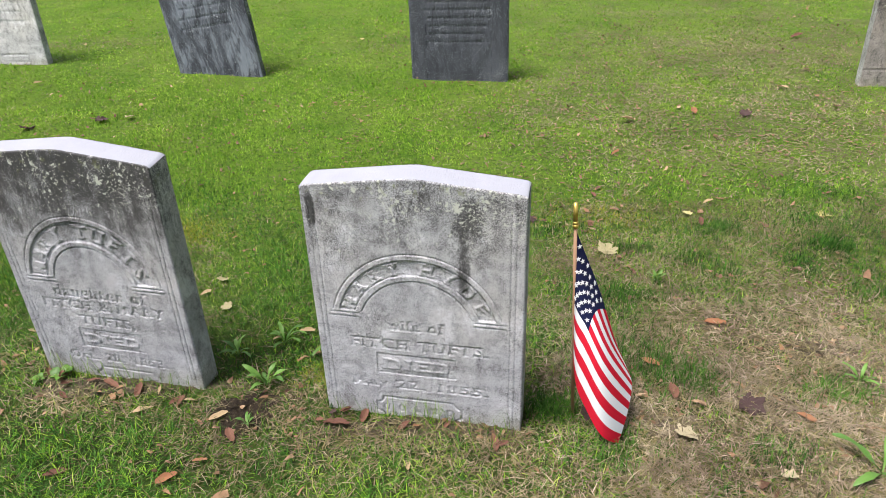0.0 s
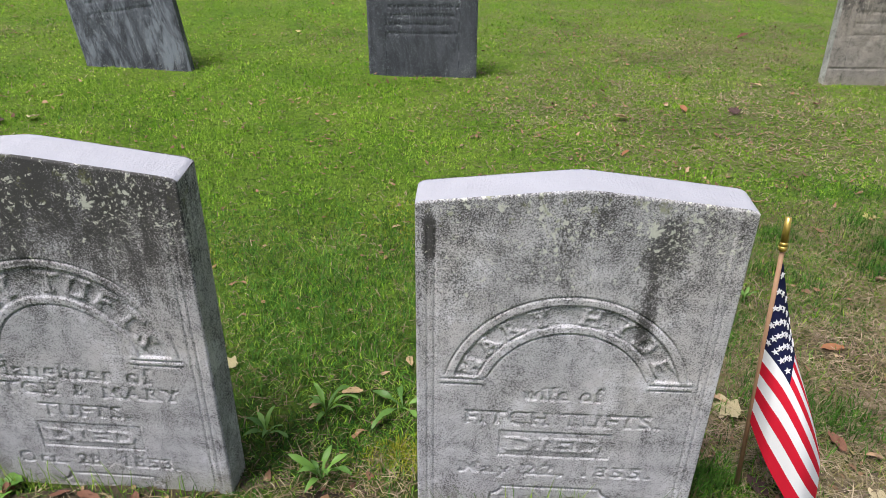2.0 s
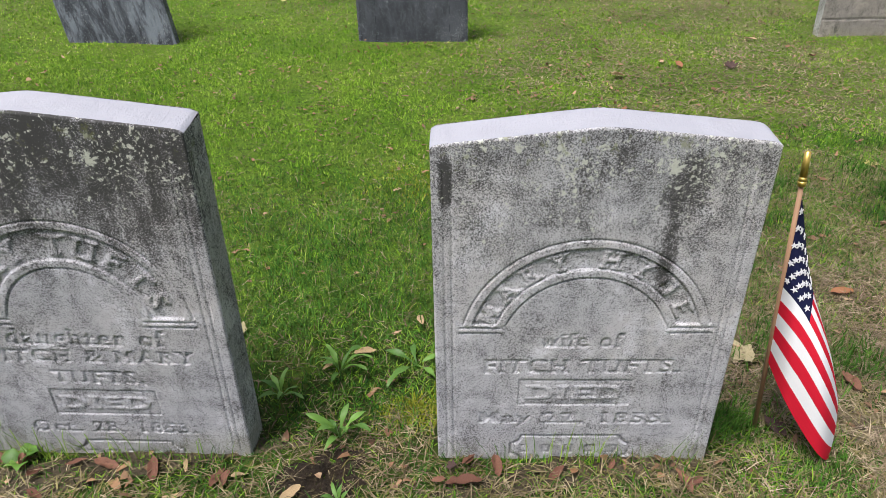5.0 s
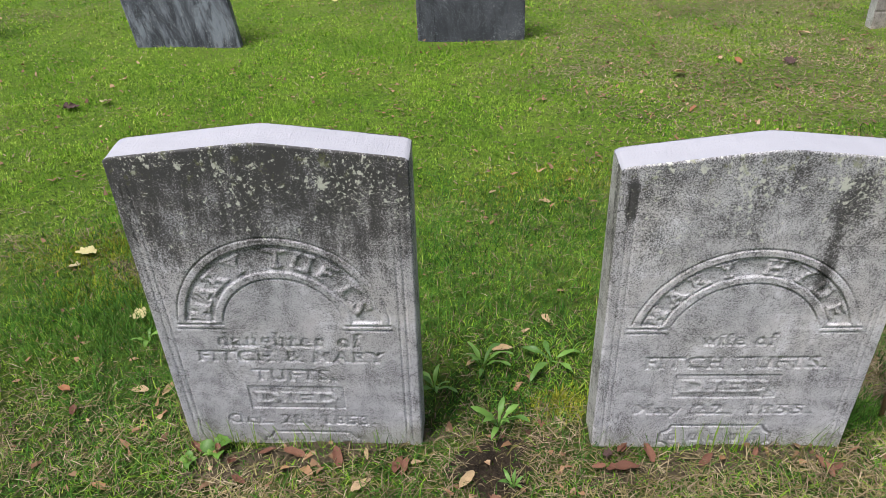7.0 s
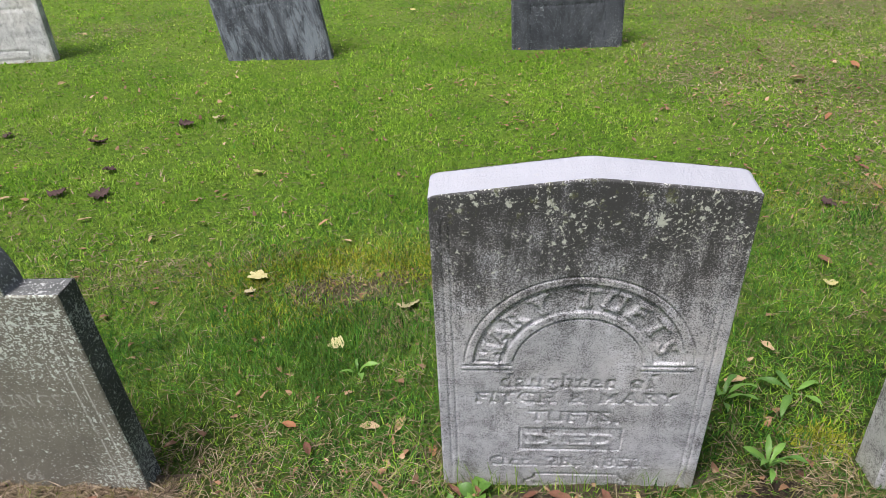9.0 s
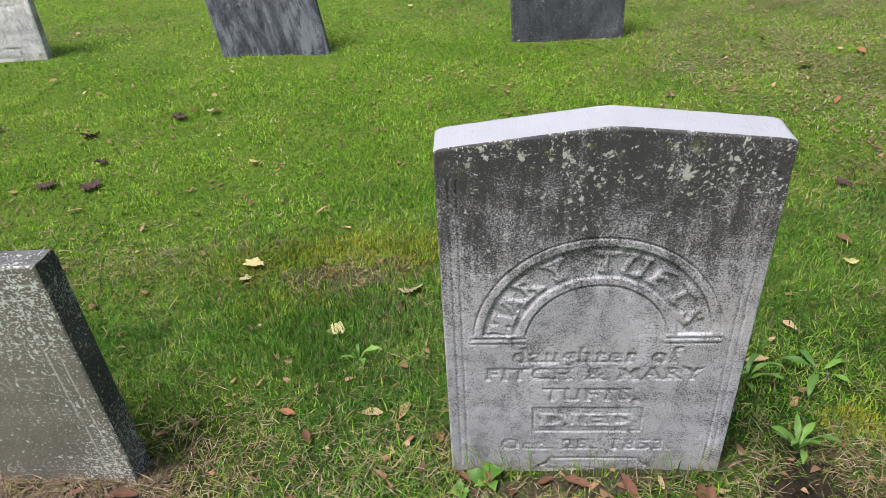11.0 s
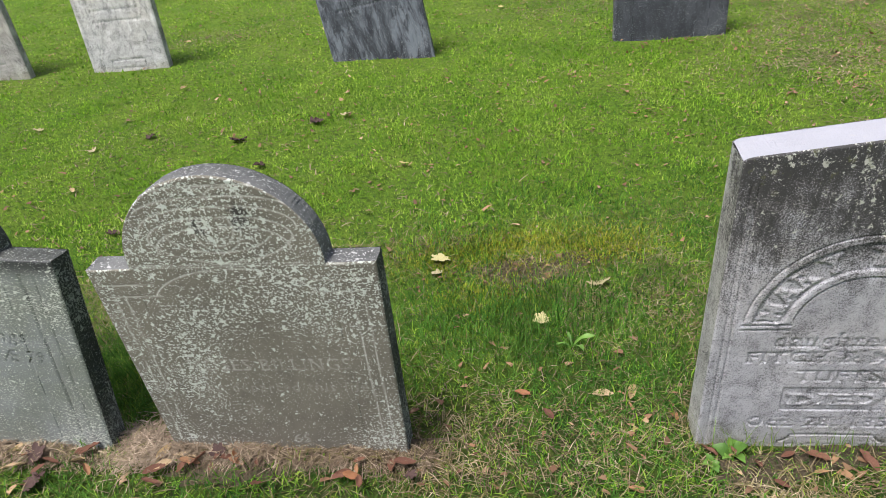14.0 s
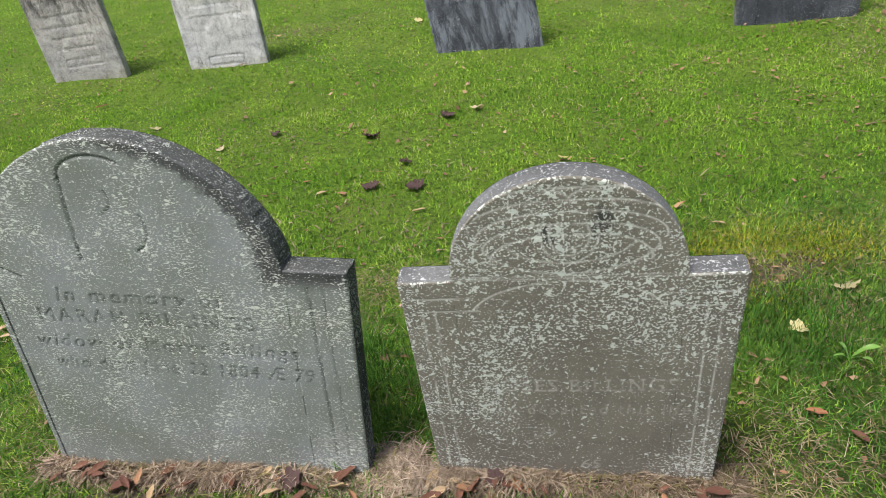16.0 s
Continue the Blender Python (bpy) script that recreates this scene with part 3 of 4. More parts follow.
def brown_relief():
    """Worn incised lines: a winged face in the head, a framed arch, faint rows of letters."""
    R = Relief(0.67, 0.84)
    line, deep = 0.0036, -0.0006
    for rx, rz in ((0.052, 0.060), (0.036, 0.044)):
        R.stroke(arc_points(0.008, 0.690, rx, rz, 150, 390), line, deep)
    for x in (-0.008, 0.022):
        R.stroke(arc_points(x, 0.688, 0.009, 0.006, 0, 360, 12), 0.0025, deep)
    R.stroke(arc_points(0.008, 0.668, 0.014, 0.008, 200, 340, 10), 0.0025, deep)
    for sgn in (-1, 1):
        for k in range(5):
            R.stroke(arc_points(0.008 + sgn * 0.03, 0.735 - 0.024 * k, sgn * (0.165 - 0.012 * k), 0.052, 100, -8), line, deep)
        R.stroke(arc_points(0.008 + sgn * 0.035, 0.752, sgn * 0.04, 0.03, 0, 170), line, deep)
    for rx, rz in ((0.12, 0.055), (0.165, 0.08)):
        R.stroke(arc_points(0.008, 0.685, rx, rz, 195, 345), line, deep)
    for z in (0.598, 0.604):
        R.stroke([(-0.32, z), (0.32, z - 0.008)], 0.0025, deep)
    R.stroke(arc_points(0, 0.50, 0.19, 0.088, 165, 15), line, deep)
    for z, a, b in ((0.552, 0.185, 0.31), (0.520, 0.172, 0.30)):
        for sgn in (-1, 1):
            R.stroke([(sgn * a, z), (sgn * b, z)], line, deep)
    for sgn in (-1, 1):
        for x in (0.262, 0.288):
            R.stroke([(sgn * x, 0.02), (sgn * x, 0.52)], line, deep)
    R.glyphs("MOSES BILLINGS", 0.05, 0.02, 0.293, -0.0004, 0.0, -0.01, 0.0, 1.0, 0.40, 0.003, 0.036)
    R.glyphs("who departed this life", 0.046, 0.03, 0.222, -0.0003, 0.0, -0.01, 0.1, 1.0, 0.44)
    R.glyphs("29", 0.05, -0.055, 0.145, -0.0004, 0.0, -0.01, 0.2, 1.0)
    R.glyphs("65", 0.045, 0.045, 0.038, -0.0005, 0.0, -0.01, 0.1, 1.1)
    R.soften(1)
    return R


def green_relief():
    """An incised urn outline in the head, ruled side borders and four lines of writing."""
    R = Relief(0.88, 0.98)
    line = 0.0045
    R.stroke(arc_points(-0.078, 0.835, 0.080, 0.050, 185, 45), line, -0.003)
    R.stroke([(-0.158, 0.835), (-0.166, 0.645)], 0.0065, -0.0035)
    R.stroke(arc_points(-0.10, 0.79, 0.040, 0.035, 35, -70), line, -0.002)
    R.stroke(arc_points(-0.045, 0.725, 0.050, 0.055, 35, -70), line, -0.003)
    R.stroke([(-0.37, 0.615), (-0.33, 0.595)], 0.006, -0.003)
    R.stroke([(0.352, 0.02), (0.334, 0.60)], 0.0045, -0.0025)
    R.stroke([(0.385, 0.02), (0.366, 0.60)], 0.003, -0.0015)
    R.stroke([(-0.408, 0.02), (-0.404, 0.60)], 0.0045, -0.0025)
    for body, x, z, wide, lean in (("In memory of", -0.06, 0.535, 0.40, 0.2), ("MARAH BILLINGS", -0.06, 0.477, 0.52, 0.0),
                                   ("widow of Moses Billings", -0.03, 0.404, 0.64, 0.2), ("who died June 22 1804 Æ 79", 0.0, 0.341, 0.64, 0.2)):
        R.glyphs(body, 0.05, x, z, -0.0016, 0.0, -0.004, lean, 1.0, wide, 0.0, 0.036)
    R.soften(1)
    return R


xs, tops = shouldered(0.656, 0.594, 0.220, 0.214, 210, 34, 0.01)
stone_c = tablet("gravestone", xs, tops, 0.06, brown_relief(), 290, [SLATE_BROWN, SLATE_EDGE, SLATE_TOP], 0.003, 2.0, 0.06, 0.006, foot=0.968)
stand(stone_c, (-2.692, 1.966, 0.045), (-2.062, 1.824, 0.037), -3.4, 0.3)
tagged(stone_c, "brown slate headstone with a round head, square shoulders and pale lichen", "gravestone", "old slate headstones in the row")
xs, tops = shouldered(0.846, 0.640, 0.342, 0.282, 240, 34, 0.012, -0.06, 1.3)
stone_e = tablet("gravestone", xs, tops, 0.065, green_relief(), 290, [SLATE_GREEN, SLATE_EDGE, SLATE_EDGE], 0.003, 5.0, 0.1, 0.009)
stand(stone_e, (-3.69, 2.176, 0.045), (-2.872, 1.995, 0.04), 1.7, 5.8)
tagged(stone_e, "leaning green-grey slate headstone, round head with a blackened edge", "gravestone", "old slate headstones in the row")


def far_relief(width, height, rows, seed, depth=-0.0045):
    """Writing too far off to read: rows of short bars, and a sunk panel at the foot."""
    rnd = random.Random(seed)
    R = Relief(width, height, 0.002)
    for z in rows:
        x, end = -width * rnd.uniform(0.28, 0.36), width * rnd.uniform(0.26, 0.36)
        while x < end:
            w = rnd.uniform(0.010, 0.03)
            R.box(x, min(x + w, end), z, z + 0.016, depth)
            x += w + rnd.uniform(0.010, 0.018)
    return R


def far_stone(left, right, height, thick, mats, rows, seed, label, lean_back=0.0, lean_side=0.0, panel=None, rise=0.14):
    w = math.hypot(right[0] - left[0], right[1] - left[1])
    R = far_relief(w, height + 0.25, rows, seed)
    if panel:
        R.outline(panel[0], panel[1], panel[2], panel[3], 0.008, -0.006)
    for sgn in (-1, 1):
        R.box(sgn * (w / 2 - 0.04) - 0.004, sgn * (w / 2 - 0.04) + 0.004, 0.08, height - 0.1, -0.004)
    R.soften(1)
    xs, tops = shouldered(w, height, w * 0.33, rise, 80, 12, 0.01)
    ob = tablet("gravestone", xs, tops, thick, R, 120, mats, 0.006, seed, 0.1)
    stand(ob, left, right, lean_back, lean_side)
    return tagged(ob, label, "gravestone", "headstones of the farther row")


far_stone((-2.346, 5.645, 0.215), (-1.590, 5.500, 0.205), 0.95, 0.07, [SLATE_DARK, SLATE_EDGE, SLATE_TOP], [0.42, 0.5, 0.58, 0.66, 0.74], 11,
          "dark blue slate headstone streaked black and pale, leaning in the grass", 3.0, -7.5)
far_stone((-0.29, 5.255, 0.195), (0.475, 5.089, 0.185), 0.95, 0.07, [SLATE_BLACK, SLATE_EDGE, SLATE_TOP], [0.30, 0.36, 0.42, 0.48, 0.54, 0.6, 0.66], 12,
          "near-black slate headstone with rows of small carved writing", 0.0, 0.0)
far_stone((-4.245, 5.985, 0.315), (-3.632, 5.872, 0.305), 0.95, 0.07, [MARBLE_WHITE, MARBLE_SIDE, MARBLE_TOP], [0.38, 0.46, 0.54, 0.62, 0.7], 13,
          "white marble headstone with faint lines of writing, set in grass", 2.0, 0.0, (-0.14, 0.14, 0.03, 0.1))
far_stone((-5.345, 6.125, 0.335), (-4.752, 6.03, 0.33), 0.95, 0.07, [MARBLE_FAR, MARBLE_SIDE, MARBLE_TOP], [0.26, 0.34, 0.42, 0.5, 0.6, 0.7], 14,
          "grey stained marble headstone with a darker foot and small panel", 1.0, -2.0, (-0.14, 0.16, 0.13, 0.19))
far_stone((3.14, 4.86, 0.105), (3.82, 4.73, 0.105), 0.95, 0.09, [MARBLE_BROWN, MARBLE_SIDE, MARBLE_TOP], [0.36, 0.44, 0.52, 0.6], 15,
          "streaked grey-brown marble headstone standing in dry grass", 2.0, 0.0, (-0.5, 0.5, 0.0, 0.13))


def part(name, bm, material, parent, label=""):
    """One bmesh as one mesh object under a thing or a part."""
    me = bpy.data.meshes.new(name)
    bm.to_mesh(me)
    bm.free()
    for m in material if isinstance(material, (list, tuple)) else [material]:
        me.materials.append(m)
    for p in me.polygons:
        p.use_smooth = True
    ob = new(name, me)
    ob.parent = parent
    return tagged(ob, label) if label else ob


# ---- small flag on a staff ----
CLOTH = {}
for cloth, colour in (("red_cloth", (0.50, 0.012, 0.03)), ("white_cloth", (0.68, 0.67, 0.70)), ("blue_cloth", (0.010, 0.012, 0.045))):
    n = Nodes(cloth, 0.85, 0.1)
    weave = n.noise(700.0, 2.0)
    c = n.mix(weave, [v * 0.85 for v in colour], colour)
    n.done(c, weave, 0.2, 0.0005)
    CLOTH[cloth] = n.thin(c, 0.2)
STAFF_WOOD = plain("staff_wood", (0.30, 0.17, 0.10), 0.6, 0.0, 0.4, 40.0)
GOLD = plain("gold_plastic", (0.55, 0.38, 0.10), 0.35, 0.8, 0.2, 80.0)

FOOT, HEAD = Vector((0.342, 1.449, -0.05)), Vector((0.318, 1.49, 0.662))


def tube(a, b, r0, r1, sides=14):
    bm = bmesh.new()
    axis = b - a
    turn = axis.to_track_quat("Z", "Y").to_matrix().to_4x4()
    bmesh.ops.create_cone(bm, cap_ends=True, segments=sides, radius1=r0, radius2=r1, depth=axis.length,
                          matrix=Matrix.Translation((a + b) / 2) @ turn)
    return bm


def along(k):
    return FOOT.lerp(HEAD, k)


flag = tagged(new("grave_flag"), "small striped cloth flag hanging from a wooden staff in the grass", "flag")
part("staff", tube(along(0), along(0.955), 0.0052, 0.0045), STAFF_WOOD, flag)
tip = bmesh.new()
for k0, k1, r0, r1 in ((0.903, 0.918, 0.0072, 0.0084), (0.918, 0.930, 0.0084, 0.0064), (0.930, 1.0, 0.0070, 0.0056)):
    t = tube(along(k0), along(k1), r0, r1)
    me = bpy.data.meshes.new("piece")
    t.to_mesh(me), t.free()
    tip.from_mesh(me)
    bpy.data.meshes.remove(me)
part("gold_tip", tip, GOLD, flag, "gold plastic staff tip")

HOIST = 0.405
K_TOP = 0.90
K_BOTTOM = K_TOP - HOIST / (HEAD - FOOT).length


# how far the cloth has swung from the staff at two fifths of the fly and at its end: top edge, middle, lower edge
SWING = {0.4: (Vector((0.100, 0.004, -0.253)), Vector((0.025, -0.073, -0.050)), Vector((0.011, -0.103, -0.079))),
         1.0: (Vector((0.173, -0.016, -0.464)), Vector((0.162, -0.073, -0.278)), Vector((0.118, -0.118, -0.204)))}


def cloth_point(u, v):
    """A point of the hanging cloth: u along the fly, v down the hoist."""
    w = ((1 - v / 0.54) * (1 - v), v * (1 - v) / (0.54 * 0.46), v * (v - 0.54) / 0.46)
    near, far = (sum((k * p for k, p in zip(w, SWING[q])), Vector()) for q in (0.4, 1.0))
    p = along(K_TOP + (K_BOTTOM - K_TOP) * v)
    p += near * (u * (1 - u) / (0.4 * 0.6)) + far * (u * (u - 0.4) / 0.6)
    p += Vector((0.004, 0.010, 0.0)) * math.sin(2 * math.pi * (1.3 * u - 0.35 * v)) * min(1.0, 3 * u)
    return p


NU, NV = 65, 40
groups = {}
for i in range(NU - 1):
    for j in range(NV - 1):
        u0, u1, v0, v1 = i / (NU - 1), (i + 1) / (NU - 1), j / (NV - 1), (j + 1) / (NV - 1)
        um, stripe = (u0 + u1) / 2, j // 3
        kind = ("blue_canton", 0) if um < 0.4 and stripe < 7 else (("red_stripe", "white_stripe")[stripe % 2], stripe)
        groups.setdefault(kind, []).append(((u0, v0), (u1, v0), (u1, v1), (u0, v1)))
for (kind, stripe), quads in groups.items():
    bm, seen = bmesh.new(), {}
    for quad in quads:
        for c in quad:
            if c not in seen:
                seen[c] = bm.verts.new(cloth_point(*c))
        bm.faces.new([seen[c] for c in quad])
    part(kind, bm, CLOTH[kind.split("_")[0] + "_cloth"], flag)

star = bmesh.new()
ring = [star.verts.new(((0.0074 if k % 2 == 0 else 0.0030) * math.sin(math.pi * k / 5), (0.0074 if k % 2 == 0 else 0.0030) * math.cos(math.pi * k / 5), z))
        for z in (-0.0016, 0.0016) for k in range(10)]
star.faces.new(ring[:10][::-1]), star.faces.new(ring[10:])
for k in range(10):
    star.faces.new((ring[k], ring[(k + 1) % 10], ring[10 + (k + 1) % 10], ring[10 + k]))
star_mesh = bpy.data.meshes.new("star")
star.to_mesh(star_mesh), star.free()
star_mesh.materials.append(CLOTH["white_cloth"])
for row in range(9):
    for col in range(4 - row % 2):
        u = 0.4 * (2 * col + 1 + row % 2) / 8
        v = 7 / 13 * (row + 1) / 10
        p, e = cloth_point(u, v), 0.004
        du = (cloth_point(u + e, v) - cloth_point(u - e, v)).normalized()
        dv = (cloth_point(u, v - e) - cloth_point(u, v + e)).normalized()
        nrm = du.cross(dv).normalized()
        dv = nrm.cross(du)
        ob = new("star", star_mesh)
        ob.parent = flag
        ob.matrix_basis = Matrix((du, dv, nrm)).transposed().to_4x4()
        ob.location = p


# ---- lawn ----
rng = np.random.default_rng(7)
LATTICE = rng.random((64, 64))


def field(x, y, scale, seed=0):
    """Smooth value noise, 0 to 1."""
    x, y = x * scale + 17.3 * seed, y * scale + 9.1 * seed
    i, j = np.floor(x).astype(int), np.floor(y).astype(int)
    fx, fy = x - i, y - j
    fx, fy = fx * fx * (3 - 2 * fx), fy * fy * (3 - 2 * fy)
    g = lambda a, b: LATTICE[a % 64, b % 64]
    return (g(i, j) * (1 - fx) + g(i + 1, j) * fx) * (1 - fy) + (g(i, j + 1) * (1 - fx) + g(i + 1, j + 1) * fx) * fy


# x, y, half-width, half-depth, strength of the bare and dry places
DRY = [(1.05, 1.60, 0.8, 0.5, 0.85), (0.7, 2.25, 0.35, 0.35, 0.45), (-0.1, 1.36, 0.5, 0.10, 0.55), (-1.0, 1.53, 0.5, 0.09, 0.5),
       (-0.6, 1.5, 0.2, 0.14, 0.5), (-1.56, 2.57, 0.18, 0.09, 0.7), (1.8, 4.4, 1.5, 1.1, 0.75), (2.6, 5.9, 1.4, 0.8, 0.6),
       (-3.6, 6.65, 0.5, 0.2, 0.7), (-1.95, 1.8, 0.2, 0.15, 0.5), (-1.55, 1.75, 0.35, 0.12, 0.4), (1.2, 3.0, 0.6, 0.5, 0.3),
       (0.7, 1.2, 0.6, 0.25, 0.6), (-0.35, 6.4, 0.6, 0.4, 0.4), (-1.35, 2.3, 0.2, 0.08, 0.4)]
MULCH = [(-2.38, 1.872, 0.36, 0.020, 0.9), (-3.28, 2.062, 0.45, 0.020, 0.9), (-2.78, 1.985, 0.05, 0.06, 0.85)]
BARE = [(-1.56, 2.56, 0.16, 0.06, 0.55), (-0.66, 1.44, 0.04, 0.05, 0.9), (-0.65, 1.50, 0.09, 0.07, 1.0), (-3.45, 1.98, 0.06, 0.05, 0.8), (-0.45, 1.86, 0.05, 0.05, 0.5)]


def spots(places, x, y, skew=0.0):
    out = np.zeros_like(x)
    for px, py, rx, ry, k in places:
        out = np.maximum(out, k * np.exp(-(((x - px) / rx) ** 4 + ((y - py + skew * (x - px)) / ry) ** 2)))
    return out


def dryness(x, y):
    d = spots(DRY, x, y) * np.clip(1.9 * (0.6 * field(x, y, 5.0, 1) + 0.4 * field(x, y, 13.0, 13)) - 0.05, 0.1, 1.3) + 0.22 * (field(x, y, 1.3, 2) > 0.62) * field(x, y, 6.0, 3)
    d = d + 0.5 * np.clip((x - 0.1) / 2.0, 0, 1) * np.clip(2.6 * field(x, y, 3.0, 11) - 0.9, 0, 1)
    return np.clip(d + spots(MULCH, x, y, 0.23), 0, 1)


FEET = [((-1.367, 1.708), (-0.803, 1.586), 0.075), ((-0.400, 1.513), (0.181, 1.390), 0.085), ((-2.692, 1.966), (-2.062, 1.824), 0.06),
        ((-3.69, 2.176), (-2.872, 1.995), 0.065), ((-2.346, 5.638), (-1.596, 5.515), 0.07), ((-0.29, 5.255), (0.475, 5.089), 0.07),
        ((-4.245, 5.985), (-3.632, 5.872), 0.07), ((-5.345, 6.125), (-4.752, 6.03), 0.07), ((3.14, 4.86), (3.82, 4.73), 0.09)]


def under_stone(x, y, gap=0.006):
    hit = np.zeros(x.shape, bool)
    for (ax, ay), (bx, by), t in FEET:
        L = math.hypot(bx - ax, by - ay)
        ex, ey = (bx - ax) / L, (by - ay) / L
        s, d = (x - ax) * ex + (y - ay) * ey, -(x - ax) * ey + (y - ay) * ex
        hit |= (s > -gap) & (s < L + gap) & (d > -gap) & (d < t + gap)
    return hit


def scatter(count, y0, y1):
    """Random places on the lawn, in the wedge that widens away from the path."""
    y = rng.uniform(y0, y1, count)
    left, right = -2.9 - 0.74 * (y - 0.5), 0.5 + 1.0 * (y - 0.4)
    x = left + (right - left) * rng.random(count)
    keep = rng.random(count) < (right - left) / ((-2.9 - 0.74 * (y1 - 0.5)) * -1 + 0.5 + (y1 - 0.4))
    keep &= ~under_stone(x, y)
    return x[keep], y[keep]


def bare_patch(px, py, rx, ry, seed, depth, mat=BROWN_SOIL):
    """An irregular patch of uncovered soil, slightly hollow, with a ragged rim."""
    r2 = np.random.default_rng(seed)
    na, nr = 48, 8
    ang = np.linspace(0, 2 * math.pi, na, endpoint=False)
    edge = 1 + 0.18 * np.sin(3 * ang + seed) + 0.12 * np.sin(7 * ang + 2 * seed) + r2.normal(0, 0.05, na)
    rad = np.linspace(0.04, 1, nr)[:, None]
    X, Y = px + rx * rad * edge * np.cos(ang), py + ry * rad * edge * np.sin(ang)
    Z = gz(X, Y) + bumps(X, Y) + 0.005 - 0.007 * (rad > 0.97) + r2.normal(0, depth, X.shape)
    i, k = np.arange(na)[None, :], np.arange(nr - 1)[:, None]
    faces = np.stack([k * na + i, k * na + (i + 1) % na, (k + 1) * na + (i + 1) % na, (k + 1) * na + i], -1).reshape(-1, 4)
    ob = sheet("bare_soil", np.stack([X, Y, Z], -1).reshape(-1, 3), faces[:, ::-1], [mat])
    return tagged(ob, "patch of bare brown soil showing through the lawn", "soil", kind="stuff")


for k, (px, py, rx, ry, depth) in enumerate([(0.95, 1.50, 0.12, 0.06, 0.002), (0.62, 1.42, 0.10, 0.05, 0.002), (1.25, 1.75, 0.14, 0.07, 0.002), (0.9, 1.9, 0.07, 0.05, 0.002), (-0.65, 1.50, 0.10, 0.08, 0.004), (-0.66, 1.43, 0.05, 0.06, 0.004),
                                             (-1.56, 2.56, 0.24, 0.10, 0.002)]):
    bare_patch(px, py, rx, ry, k + 1, depth, DARK_SOIL if depth > 0.003 else BROWN_SOIL)
for (ax, ay), (bx, by), thick in FEET[:4]:
    bare_patch((ax + bx) / 2, (ay + by) / 2 - 0.035, 0.34, 0.045, int(10 * ax) + 90, 0.002)


def blades(name, x, y, length, width, lean, mat, label, category, lift=0.0, segments=2):
    """Bent, pointed blades, each of its own length, lean and heading, in one mesh."""
    n = len(x)
    head = rng.uniform(0, 2 * math.pi, n)
    dx, dy = np.cos(head), np.sin(head)
    z = gz(x, y) + bumps(x, y) - 0.003 + lift
    wx, wy = -dy * width / 2, dx * width / 2
    out, up = np.sin(lean), np.cos(lean)
    bend = rng.uniform(0.1, 0.5, n)
    if segments == 2:
        m = 0.5 * length
        mx, my, mz = x + dx * out * m, y + dy * out * m, z + up * m
        lt = np.minimum(lean + bend, 1.75)
        tx, ty, tz = mx + dx * np.sin(lt) * m, my + dy * np.sin(lt) * m, mz + np.cos(lt) * m
        tz = np.maximum(tz, gz(tx, ty) + 0.002)
        co = np.stack([np.stack([x - wx, y - wy, z], -1), np.stack([x + wx, y + wy, z], -1), np.stack([mx - wx * 0.8, my - wy * 0.8, mz], -1),
                       np.stack([mx + wx * 0.8, my + wy * 0.8, mz], -1), np.stack([tx, ty, tz], -1)], 1).reshape(-1, 3)
        tri = np.array([[0, 1, 3], [0, 3, 2], [2, 3, 4]])
        faces = (np.arange(n)[:, None, None] * 5 + tri[None]).reshape(-1, 3)
    else:
        tx, ty, tz = x + dx * out * length, y + dy * out * length, z + up * length
        co = np.stack([np.stack([x - wx, y - wy, z], -1), np.stack([x + wx, y + wy, z], -1), np.stack([tx, ty, tz], -1)], 1).reshape(-1, 3)
        faces = np.arange(n * 3).reshape(-1, 3)
    return tagged(sheet(name, co, faces, [mat], False), label, category, kind="stuff")


def lawn(name, count, y0, y1, size, wide, mat, segments, label, lush=0.0):
    x, y = scatter(count, y0, y1)
    d = dryness(x, y)
    bare = spots(BARE, x, y)
    seam = np.clip((3.3 - y) / 0.8, 0, 1) if y1 < 4 else np.clip((y - 2.5) / 0.8, 0, 1) * np.clip((5.8 - y) / 0.8, 0, 1) if y1 < 7 else np.clip((y - 5.0) / 0.8, 0, 1)
    keep = rng.random(len(x)) < seam * np.clip(1.0 - 0.88 * d, 0.03, 1) * (1 - bare) * (0.55 + 0.6 * field(x, y, 9.0, 5))
    patch = 0.6 * field(x, y, 2.2, 8) + 0.4 * field(x, y, 7.0, 12)
    keep &= rng.random(len(x)) < np.clip(1 - abs(lush) + 2.2 * lush * (patch - 0.5) + 0.4 * abs(lush), 0.05, 1)
    x, y = x[keep], y[keep]
    tuft = field(x, y, 4.0, 6)
    length = size * rng.uniform(0.5, 1.25, len(x)) * (0.65 + 0.7 * tuft)
    lean = np.clip(rng.normal(0.95 + 0.15 * (y0 > 2), 0.38, len(x)), 0.05, 1.5)
    return blades(name, x, y, length, wide * rng.uniform(0.6, 1.2, len(x)), lean, mat, label, "grass", 0.0, segments)


lawn("lawn_grass", 260000, 0.75, 3.3, 0.036, 0.0031, GRASS, 2, "short yellow-green lawn grass, uneven and partly worn", -0.6)
lawn("lawn_grass", 480000, 0.75, 3.3, 0.044, 0.0027, LUSH, 2, "deeper green fine grass grown in patches", 0.6)
lawn("lawn_grass", 680000, 2.5, 5.8, 0.024, 0.0078, GRASS, 1, "short bright green lawn grass behind the headstones")
lawn("lawn_grass", 60000, 2.5, 5.8, 0.032, 0.0060, LUSH, 1, "deeper green grass patches behind the headstones", 0.8)
lawn("lawn_grass", 560000, 5.0, 12.0, 0.024, 0.015, GRASS, 1, "bright green lawn grass in the distance")

